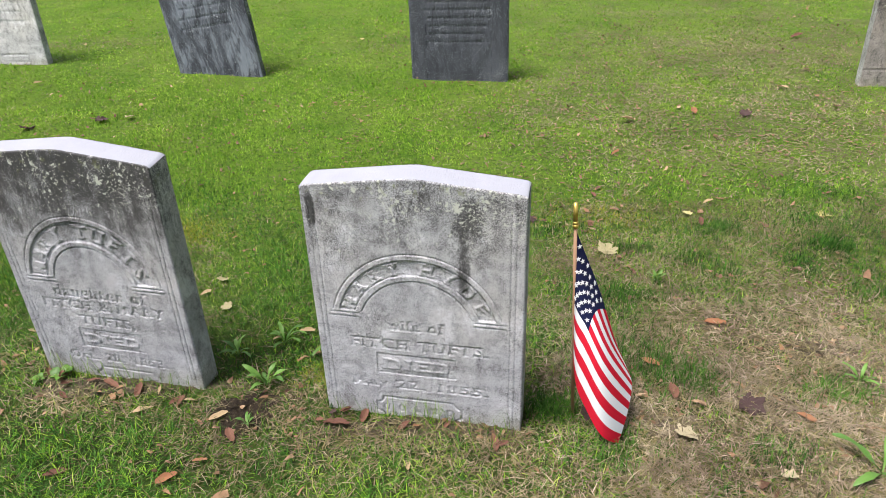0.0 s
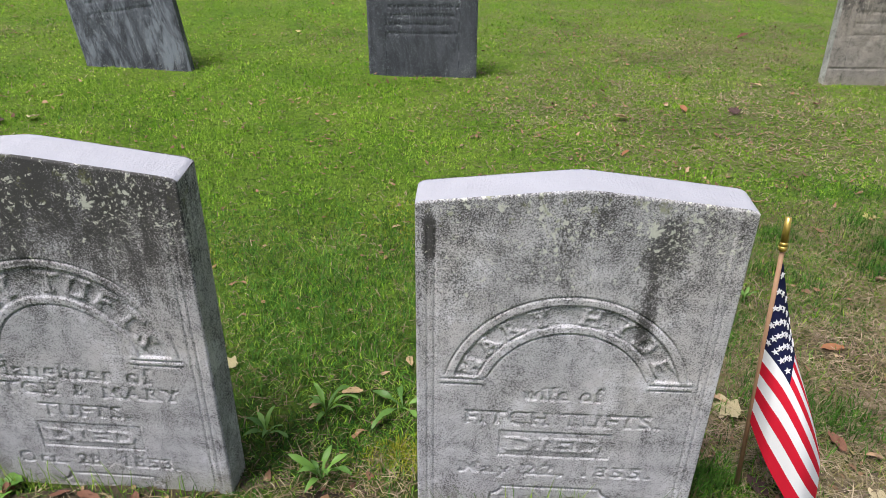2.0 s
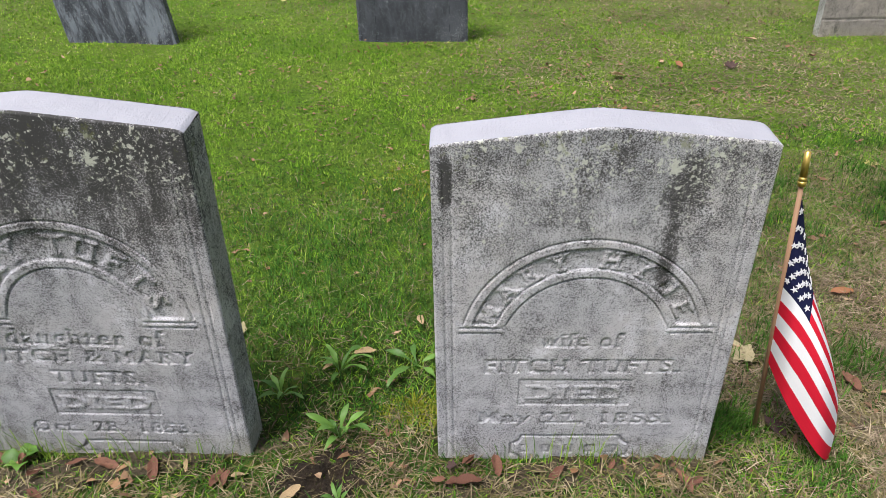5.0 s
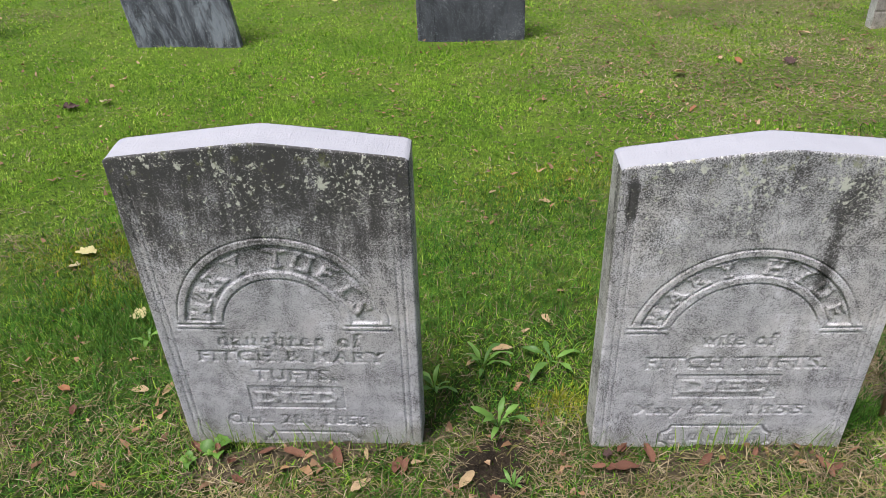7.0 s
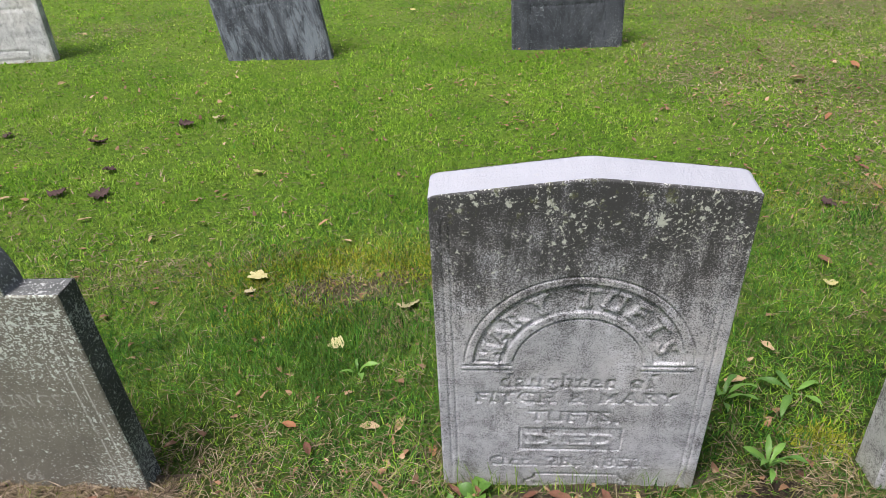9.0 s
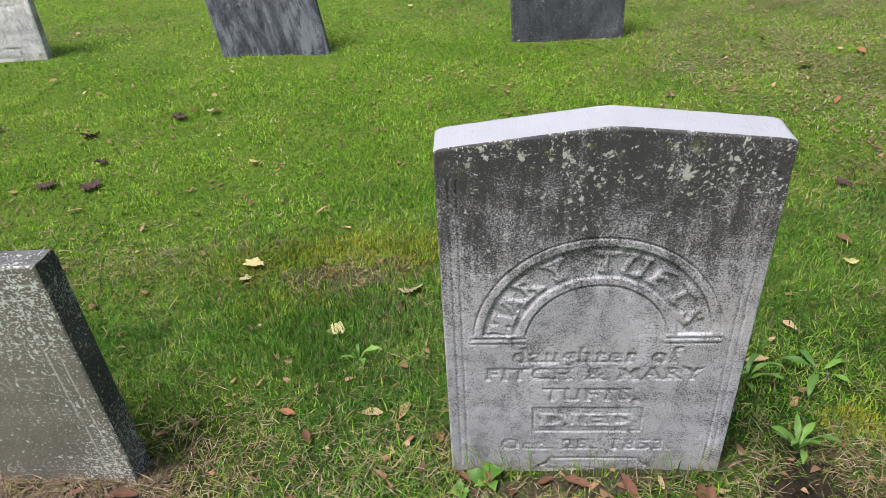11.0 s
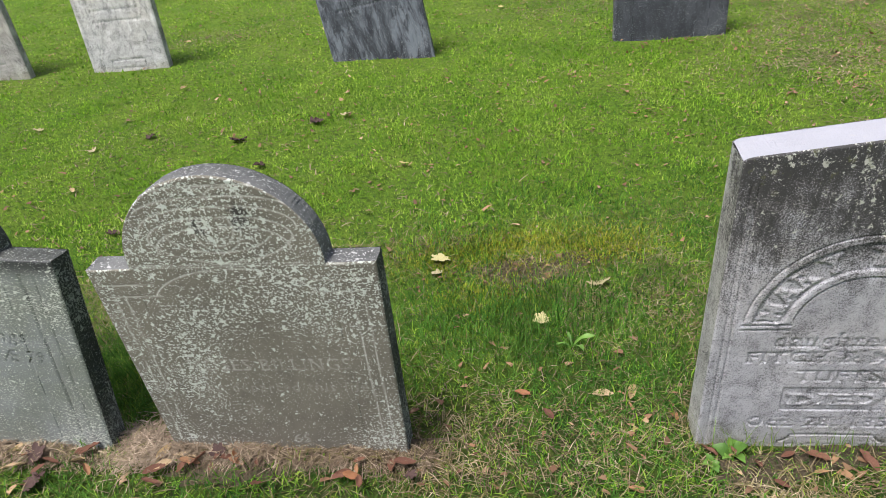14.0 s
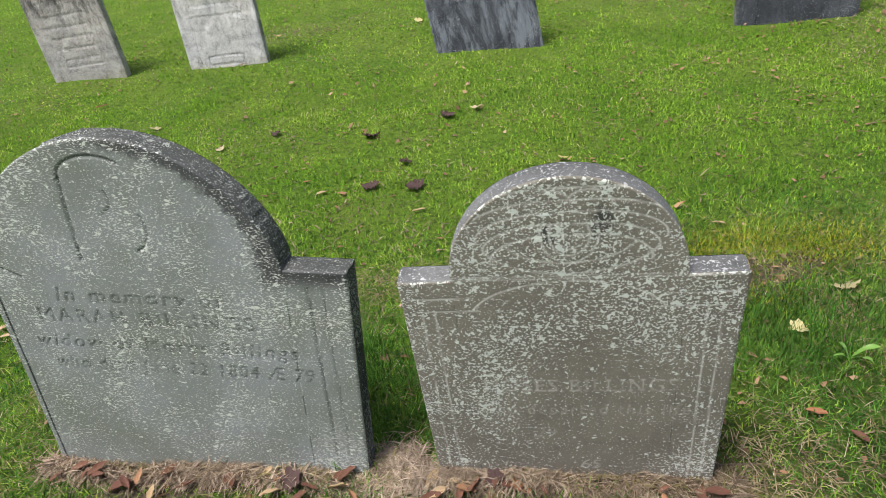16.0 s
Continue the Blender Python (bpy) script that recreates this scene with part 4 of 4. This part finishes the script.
# the same lawn behind the path and to both sides, coarser
x, y = rng.uniform(-9, 9, 200000), rng.uniform(-4, 9, 200000)
outside = (y < 0.8) | (x < -2.9 - 0.74 * (y - 0.5) + 0.05) | (x > 0.5 + 1.0 * (y - 0.4) - 0.05)
x, y = x[outside], y[outside]
green = rng.random(len(x)) < 0.35 + 0.35 * field(x, y, 1.7, 27)
for chosen, mat, words in ((green, LUSH, "deeper green mown grass around the row of headstones"), (~green, GRASS, "mown green lawn grass around the row of headstones")):
    n = int(chosen.sum())
    blades("lawn_grass", x[chosen], y[chosen], rng.uniform(0.02, 0.045, n), rng.uniform(0.012, 0.024, n), np.clip(rng.normal(1.1, 0.3, n), 0.3, 1.5), mat,
           words, "grass", 0.0, 1)


def thatch(name, count, y0, y1, size, wide, floor_share, label, mat=STRAW):
    x, y = scatter(count, y0, y1)
    keep = rng.random(len(x)) < np.clip(dryness(x, y) * (1 - spots(BARE, x, y)) * (1 - 0.6 * spots(MULCH, x, y, 0.23)) + floor_share * (1 - spots(BARE, x, y)), 0, 1)
    x, y = x[keep], y[keep]
    heap = spots(MULCH, x, y, 0.23)
    lean = np.clip(rng.normal(1.32, 0.2, len(x)), 0.7, 1.56)
    return blades(name, x, y, size * rng.uniform(0.4, 1.3, len(x)), wide * rng.uniform(0.6, 1.3, len(x)), lean, mat, label, "dry grass",
                  rng.random(len(x)) * (0.012 + 0.028 * heap), 2)


thatch("dry_grass", 330000, 0.75, 2.9, 0.05, 0.0022, 0.07, "dry straw-coloured grass clippings lying among the lawn")
thatch("dry_grass", 150000, 0.75, 2.9, 0.045, 0.0026, 0.12, "dead olive-brown grass matted among the green", OLIVE)
thatch("dry_grass", 230000, 2.9, 9.0, 0.05, 0.0045, 0.06, "dry straw-coloured grass scattered in the lawn")
thatch("dry_grass", 130000, 2.9, 9.0, 0.04, 0.006, 0.12, "dead straw-brown grass matted in the lawn", STRAW)

# pale clippings over the worn ground beside the flag
x, y = rng.uniform(0.25, 2.0, 60000), rng.uniform(1.0, 2.5, 60000)
keep = rng.random(len(x)) < spots([(1.05, 1.55, 0.8, 0.45, 1.0)], x, y) * np.clip(3.0 * field(x, y, 9.0, 31) - 1.3, 0, 0.7)
keep &= ~under_stone(x, y)
x, y = x[keep], y[keep]
blades("dry_grass", x, y, 0.055 * rng.uniform(0.4, 1.3, len(x)), 0.0024 * rng.uniform(0.6, 1.3, len(x)), np.clip(rng.normal(1.42, 0.16, len(x)), 0.9, 1.6), HAY,
       "pale dry clippings on worn ground beside the flag", "dry grass", rng.random(len(x)) * 0.014, 2)

# low golden moss in the thin places of the lawn
for px, py, rx, ry, count in ((-1.62, 2.72, 0.22, 0.07, 4200), (-1.28, 2.62, 0.12, 0.06, 1600), (-1.75, 2.45, 0.12, 0.06, 1200), (-0.42, 1.66, 0.05, 0.03, 700), (-0.05, 2.9, 0.25, 0.12, 1800), (0.75, 2.75, 0.22, 0.12, 1500)):
    ox, oy = rng.normal(px, rx, count), rng.normal(py, ry, count)
    ok = ~under_stone(ox, oy)
    ox, oy = ox[ok], oy[ok]
    blades("moss", ox, oy, rng.uniform(0.008, 0.022, len(ox)), rng.uniform(0.003, 0.005, len(ox)), rng.uniform(0.2, 1.2, len(ox)), MOSS,
           "golden-green moss in a thin place of the lawn", "moss", 0.008, 1)

# raked clippings against the feet of the slate stones
mx, my = [], []
for px, py, rx, ry, k in MULCH:
    n = int(8200 * rx / 0.5) if rx > 0.1 else 1500
    dx = rng.uniform(-rx, rx, n)
    mx.append(px + dx), my.append(rng.normal(py, ry * 0.6, n) - 0.23 * dx)
mx, my = np.concatenate(mx), np.concatenate(my)
ok = ~under_stone(mx, my, 0.002)
mx, my = mx[ok], my[ok]
blades("grass_clippings", mx, my, 0.05 * rng.uniform(0.4, 1.4, len(mx)), 0.0026 * rng.uniform(0.6, 1.3, len(mx)),
       np.clip(rng.normal(1.42, 0.22, len(mx)), 0.8, 1.65), HAY, "raked heap of dry grass clippings along the slate stones", "dry grass",
       rng.random(len(mx)) * 0.034 * np.clip(1.8 * field(mx, my, 11.0, 4) - 0.35, 0.05, 1), 2)


# ---- fallen leaves ----
LEAF_LOOKS = {
    "maple_pale": litter("pale_leaf", ((0.29, 0.26, 0.14), (0.38, 0.32, 0.21), (0.21, 0.17, 0.085))),
    "maple_yellow": litter("yellow_leaf", ((0.40, 0.35, 0.13), (0.46, 0.42, 0.22), (0.26, 0.20, 0.07))),
    "maple_dark": litter("dark_leaf", ((0.055, 0.03, 0.028), (0.085, 0.05, 0.045), (0.03, 0.02, 0.02))),
    "oval_orange": litter("orange_leaf", ((0.26, 0.115, 0.055), (0.32, 0.18, 0.10), (0.14, 0.065, 0.035))),
    "oval_tan": litter("tan_leaf", ((0.32, 0.23, 0.12), (0.42, 0.31, 0.19), (0.20, 0.13, 0.07))),
    "oval_brown": litter("brown_leaf", ((0.115, 0.05, 0.034), (0.18, 0.085, 0.055), (0.06, 0.028, 0.02))),
}
LEAF_WORDS = {
    "maple_pale": "pale fallen maple leaf lying on the grass", "maple_yellow": "yellow fallen maple leaf lying on the grass",
    "maple_dark": "dark withered maple leaf curled on the grass", "oval_orange": "orange-brown fallen leaf lying on the grass",
    "oval_tan": "dry tan fallen leaf lying on the grass", "oval_brown": "reddish-brown dead leaf lying in the grass",
}


def leaf_mesh(kind, seed):
    """A thin curled leaf about one metre long, with lobes or a plain oval outline, and a short stalk."""
    rnd = random.Random(seed)
    bm = bmesh.new()
    n = 48 if kind.startswith("maple") else 20
    lobes = [(90, 0.36, 27), (38, 0.31, 24), (142, 0.31, 24), (-18, 0.2, 22), (198, 0.2, 22)]
    curl, twist = rnd.uniform(0.3, 0.9) * (1.2 if "brown" in kind else 0.7), rnd.uniform(-0.5, 0.5)
    mids, rim = [], []
    for k in range(n):
        a = 360 * k / n - 90
        if kind.startswith("maple"):
            r = 0.31 * rnd.uniform(0.85, 1.0) + max(g * math.exp(-(((a - c + 180) % 360 - 180) / w) ** 2) for c, g, w in lobes) * rnd.uniform(0.75, 0.95)
            x, y = r * math.cos(radians(a)), r * math.sin(radians(a)) + 0.05
        else:
            x, y = 0.2 * math.cos(radians(a)) * rnd.uniform(0.85, 1.1), 0.5 * math.sin(radians(a))
            x *= 1 - 0.45 * max(0, y)
        x, y = x * rnd.uniform(0.93, 1.05), y * rnd.uniform(0.95, 1.04)
        lift = (0.0 if kind.startswith('maple') else 0.45 * abs(x)) + curl * x * x * 1.3 + twist * x * y + 0.25 * curl * y * y + rnd.uniform(-0.04, 0.04) * (2.2 if "dark" in kind else 1.0)
        rim.append(bm.verts.new((x, y, lift)))
        mids.append(bm.verts.new((x * 0.5, y * 0.5, lift * 0.3 + 0.02 * (k % 2))))
    mid = bm.verts.new((0, 0.02, 0))
    for k in range(n):
        m = (k + 1) % n
        bm.faces.new((rim[k], rim[m], mids[m], mids[k])), bm.faces.new((mids[k], mids[m], mid))
    s = [bm.verts.new(p) for p in ((-0.012, -0.12, 0.01), (0.012, -0.12, 0.01), (0.03, -0.62, 0.06), (0.012, -0.62, 0.06))]
    bm.faces.new(s)
    me = bpy.data.meshes.new("fallen_leaf")
    bm.to_mesh(me), bm.free()
    me.materials.append(LEAF_LOOKS[kind])
    for p in me.polygons:
        p.use_smooth = True
    return me


LEAVES = {
    'maple_pale': [(0.66, 2.41, 0.1), (0.66, 1.36, 0.075), (-0.94, 2.24, 0.05), (-0.86, 2.04, 0.05), (-2.25, 4.36, 0.07), (-1.9, 2.6, 0.05), (-1.38, 2.4, 0.085), (-4.16, 4.72, 0.07), (-3.68, 4.27, 0.06), (0.88, 1.21, 0.05), (0.47, 1.68, 0.085)],
    'maple_yellow': [(1.74, 2.71, 0.075), (1.13, 2.76, 0.05), (-1.87, 2.69, 0.08), (-1.6, 2.26, 0.06), (-1.95, 3.58, 0.05), (0.02, 2.23, 0.05), (-0.85, 6.61, 0.06), (-2.43, 6.5, 0.09), (0.19, 5.01, 0.05)],
    'maple_dark': [(-2.43, 4.31, 0.1), (-2.84, 4.15, 0.1), (-2.64, 3.49, 0.1), (-2.67, 3.77, 0.07), (0.87, 1.48, 0.09), (2.0, 4.19, 0.09), (-3.38, 4.39, 0.07), (-2.85, 3.55, 0.09), (0.38, 2.72, 0.07), (-3.25, 3.23, 0.05), (0.39, 1.45, 0.06)],
    'oval_orange': [(-0.79, 1.23, 0.06), (-0.72, 1.29, 0.04), (-1.74, 1.96, 0.05), (-1.55, 1.6, 0.05), (-1.38, 1.8, 0.05), (0.97, 3.55, 0.07), (-3.16, 3.7, 0.04), (1.68, 4.28, 0.1), (1.02, 1.42, 0.06), (-4.7, 5.32, 0.08), (0.64, 1.68, 0.06), (0.93, 1.89, 0.08)],
    'oval_tan': [(-0.72, 1.46, 0.06), (-0.14, 1.26, 0.04), (-0.96, 1.49, 0.06), (-0.53, 1.88, 0.06), (-0.36, 1.99, 0.05), (-0.32, 2.84, 0.05), (-0.13, 2.72, 0.05), (-2.65, 3.27, 0.06), (-3.39, 5.27, 0.09), (-1.56, 2.86, 0.05), (-1.45, 1.9, 0.06), (-3.6, 3.74, 0.06), (-3.08, 3.56, 0.05), (-1.53, 1.91, 0.06), (1.19, 4.13, 0.13), (2.52, 4.79, 0.1), (1.27, 2.89, 0.06), (-0.98, 2.14, 0.05), (-2.78, 2.03, 0.06), (-0.63, 1.84, 0.04), (-3.64, 6.58, 0.1), (-2.33, 3.04, 0.04)],
    'oval_brown': [(1.16, 2.68, 0.06), (0.67, 1.54, 0.07), (-0.87, 1.53, 0.06), (-0.28, 1.45, 0.06), (-0.36, 1.42, 0.08), (0.1, 1.34, 0.06), (-1.69, 1.87, 0.05), (-2.72, 1.97, 0.09), (0.09, 2.36, 0.06), (3.4, 6.4, 0.13), (0.72, 2.98, 0.06), (-0.66, 1.38, 0.06), (-1.11, 1.61, 0.06), (-1.01, 1.58, 0.06), (-2.57, 1.89, 0.06), (-2.11, 1.79, 0.06), (-3.5, 2.06, 0.07), (2.67, 4.31, 0.1), (-1.1, 1.25, 0.06)],
}
rnd = random.Random(5)
for kind, places in LEAVES.items():
    shapes = [leaf_mesh(kind, 10 * k + len(kind)) for k in range(4)]
    for x, y, size in places:
        ob = new("fallen_leaf", rnd.choice(shapes))
        z = float(gz(x, y)) + (0.008 if y < 2.9 else 0.012) + 0.08 * size
        ob.matrix_world = pose(x, y, z, rnd.uniform(-16, 16), rnd.uniform(-16, 16), rnd.uniform(0, 360)) @ Matrix.Scale(size, 4)
        tagged(ob, LEAF_WORDS[kind], "leaf", "fallen leaves")

# leaves blown against the feet of the near stones
for (ax, ay), (bx, by), t in FEET[:4]:
    L = math.hypot(bx - ax, by - ay)
    for k in range(9 if ax > -2 else 24):
        s, d = rnd.uniform(-0.03, 1.05), abs(rnd.gauss(0.03, 0.04)) + 0.02
        x, y = ax + (bx - ax) * s + (by - ay) / L * d, ay + (by - ay) * s - (bx - ax) / L * d
        kind = rnd.choice(("oval_brown", "oval_brown", "oval_brown", "oval_orange", "oval_tan", "maple_dark"))
        size = rnd.uniform(0.025, 0.05 if ax > -2 else 0.065)
        ob = new("fallen_leaf", leaf_mesh(kind, rnd.randrange(999)))
        ob.matrix_world = pose(x, y, float(gz(x, y)) + (0.016 if ax > -2 else 0.03), rnd.uniform(-30, 30), rnd.uniform(-30, 30), rnd.uniform(0, 360)) @ Matrix.Scale(size, 4)
        tagged(ob, LEAF_WORDS[kind], "leaf", "fallen leaves")

# broken leaf bits in the worn places
x, y = scatter(80000, 0.8, 9.0)
keep = rng.random(len(x)) < (0.13 + 0.75 * spots(DRY, x, y) + 0.6 * spots(MULCH, x, y, 0.23)) * (field(x, y, 7.0, 9) > 0.45)
x, y = x[keep], y[keep]
CRUMB = turf("leaf_crumbs", (0.07, 0.036, 0.022), (0.23, 0.13, 0.07), (0.42, 0.31, 0.20), 0.1)
blades("leaf_litter", x, y, rng.uniform(0.010, 0.036, len(x)), rng.uniform(0.006, 0.018, len(x)), np.clip(rng.normal(1.35, 0.15, len(x)), 0.9, 1.55), CRUMB,
       "broken brown leaf bits among the dry grass", "leaf litter", 0.012, 2)

x, y = scatter(2400, 1.0, 8.0)
keep = rng.random(len(x)) < (0.25 + 0.5 * np.clip(x, 0, 1)) * np.clip(3 * field(x, y, 1.6, 21) - 0.9, 0.1, 1)
x, y = x[keep], y[keep]
blades("leaf_litter", x, y, rng.uniform(0.025, 0.055, len(x)), rng.uniform(0.014, 0.03, len(x)), np.clip(rng.normal(1.3, 0.2, len(x)), 0.7, 1.55), CRUMB,
       "torn brown leaves scattered over the lawn", "leaf litter", 0.018, 2)

x, y = scatter(6500, 2.6, 7.5)
keep = rng.random(len(x)) < np.clip(3.2 * field(x, y, 1.1, 23) - 1.3, 0.05, 1) * np.clip(2.4 * field(x, y, 4.5, 24) - 0.7, 0.05, 1)
x, y = x[keep], y[keep]
blades("leaf_litter", x, y, rng.uniform(0.012, 0.045, len(x)), rng.uniform(0.006, 0.020, len(x)), np.clip(rng.normal(1.2, 0.25, len(x)), 0.6, 1.55), CRUMB,
       "brown and tan leaf bits caught in the lawn", "leaf litter", 0.022, 2)

# ---- weeds ----
n = Nodes("weed_leaf", 0.45, 0.35)
tone = n.mix(n.object_random(), (0.05, 0.12, 0.018), (0.14, 0.27, 0.045))
tone = n.mix(n.ramp(n.noise(50.0, 3.0), 0.4, 0.7, 0.0, 0.5), tone, (0.12, 0.22, 0.06))
n.done(tone, n.noise(120.0, 3.0), 0.3, 0.001)
WEED = n.thin(tone, 0.3)


def weed_leaf(seed, stubby):
    """One arching leaf along +x, a metre long, folded along its midrib."""
    rnd = random.Random(seed)
    bm, rows = bmesh.new(), []
    arch, dip = rnd.uniform(0.25, 0.5), rnd.uniform(0.2, 0.6)
    for k in range(10):
        t = k / 9
        w = (0.36 * math.sin(math.pi * t ** 0.8) if stubby else 0.085 * math.sin(math.pi * t ** 1.6) + 0.010) * rnd.uniform(0.88, 1.08)
        w = max(w, 0.006)
        z = arch * math.sin(math.pi * 0.6 * t) - dip * t * t * 0.5
        wave = 0.03 * math.sin(11 * t + seed)
        rows.append([bm.verts.new((t, -w, z + 0.35 * w + wave)), bm.verts.new((t, 0, z)), bm.verts.new((t, w, z + 0.35 * w - wave))])
    for a, b in zip(rows, rows[1:]):
        bm.faces.new((a[0], b[0], b[1], a[1])), bm.faces.new((a[1], b[1], b[2], a[2]))
    me = bpy.data.meshes.new("leaf")
    bm.to_mesh(me), bm.free()
    me.materials.append(WEED)
    for p in me.polygons:
        p.use_smooth = True
    return me


LONG = [weed_leaf(k, False) for k in range(5)]
ROUND = [weed_leaf(20 + k, True) for k in range(3)]


def weed(x, y, size, count, shapes, rise, label, seed, spread=360):
    rnd = random.Random(seed)
    plant = tagged(new("weed"), label, "plant", "broadleaf weeds")
    plant.location = (x, y, float(gz(x, y)) + 0.005)
    for k in range(count):
        ob = new("leaf", rnd.choice(shapes))
        ob.parent = plant
        ob.matrix_basis = pose(0, 0, 0, rnd.uniform(-20, 20), -rnd.uniform(*rise), spread * k / count + rnd.uniform(-18, 18)) @ Matrix.Scale(size * rnd.uniform(0.65, 1.1), 4)
    return plant


weed(-0.61, 1.60, 0.095, 9, LONG, (5, 45), "bright green broadleaf weed rosette in bare soil", 1)
weed(-0.60, 1.82, 0.095, 7, LONG, (5, 40), "dark green broadleaf weed between the headstones", 2)
weed(-0.40, 1.81, 0.11, 5, LONG, (-5, 20), "green plantain weed lying flat in the grass", 3)
weed(-0.745, 1.76, 0.07, 7, LONG, (5, 40), "green weed tuft against the marble headstone", 4)
weed(-1.30, 1.655, 0.045, 5, ROUND, (0, 25), "small round-leaved weed at the headstone's foot", 5)
weed(-1.36, 1.64, 0.035, 4, ROUND, (0, 25), "small round-leaved weed at the headstone's foot", 6)
weed(-1.55, 2.12, 0.08, 4, LONG, (10, 50), "pale green weed in the lawn", 7)
weed(1.27, 1.58, 0.07, 6, LONG, (10, 45), "small green weed in dry grass", 8)
weed(1.12, 1.22, 0.13, 5, LONG, (-5, 15), "green plantain weed flat in dry grass", 9)
weed(0.80, 2.17, 0.07, 7, LONG, (15, 60), "bright green weed tuft in the lawn", 10)
weed(-0.62, 1.42, 0.05, 6, LONG, (10, 60), "small green weed tuft beside bare soil", 11)


# ---- taller grass tufts ----
def tuft(x, y, rx, ry, count, size, seed):
    tx, ty = rng.normal(x, rx, count), rng.normal(y, ry, count)
    ok = ~under_stone(tx, ty)
    tx, ty = tx[ok], ty[ok]
    blades("grass_tuft", tx, ty, size * rng.uniform(0.5, 1.2, len(tx)), 0.0032 * rng.uniform(0.6, 1.1, len(tx)), np.clip(rng.normal(0.5, 0.3, len(tx)), 0.02, 1.3),
           LUSH, "longer uncut green grass tuft", "grass", 0.0, 2)


tuft(0.28, 1.475, 0.05, 0.03, 700, 0.06, 1)
tuft(0.65, 2.08, 0.06, 0.04, 700, 0.05, 2)
tuft(-1.6, 2.25, 0.22, 0.12, 3500, 0.06, 3)
tuft(-2.9, 2.35, 0.08, 0.15, 1600, 0.065, 4)
tuft(-0.45, 2.2, 0.25, 0.25, 2500, 0.045, 5)
tuft(0.62, 1.70, 0.10, 0.08, 900, 0.06, 6)
clumps = random.Random(31)
for k in range(16):
    tuft(clumps.uniform(0.4, 1.7), clumps.uniform(1.15, 2.7), clumps.uniform(0.03, 0.09), clumps.uniform(0.03, 0.06), clumps.randrange(250, 700), clumps.uniform(0.035, 0.055), k)
# sparse stems in front of the marble stones
for (ax, ay), (bx, by), t in FEET[:2]:
    k = rng.random(60)
    blades("grass_stem", ax + (bx - ax) * k, ay + (by - ay) * k - 0.02, rng.uniform(0.05, 0.13, 60), np.full(60, 0.002), rng.uniform(0.0, 0.5, 60), GRASS,
           "thin grass stems standing before the marble face", "grass", 0.0, 2)
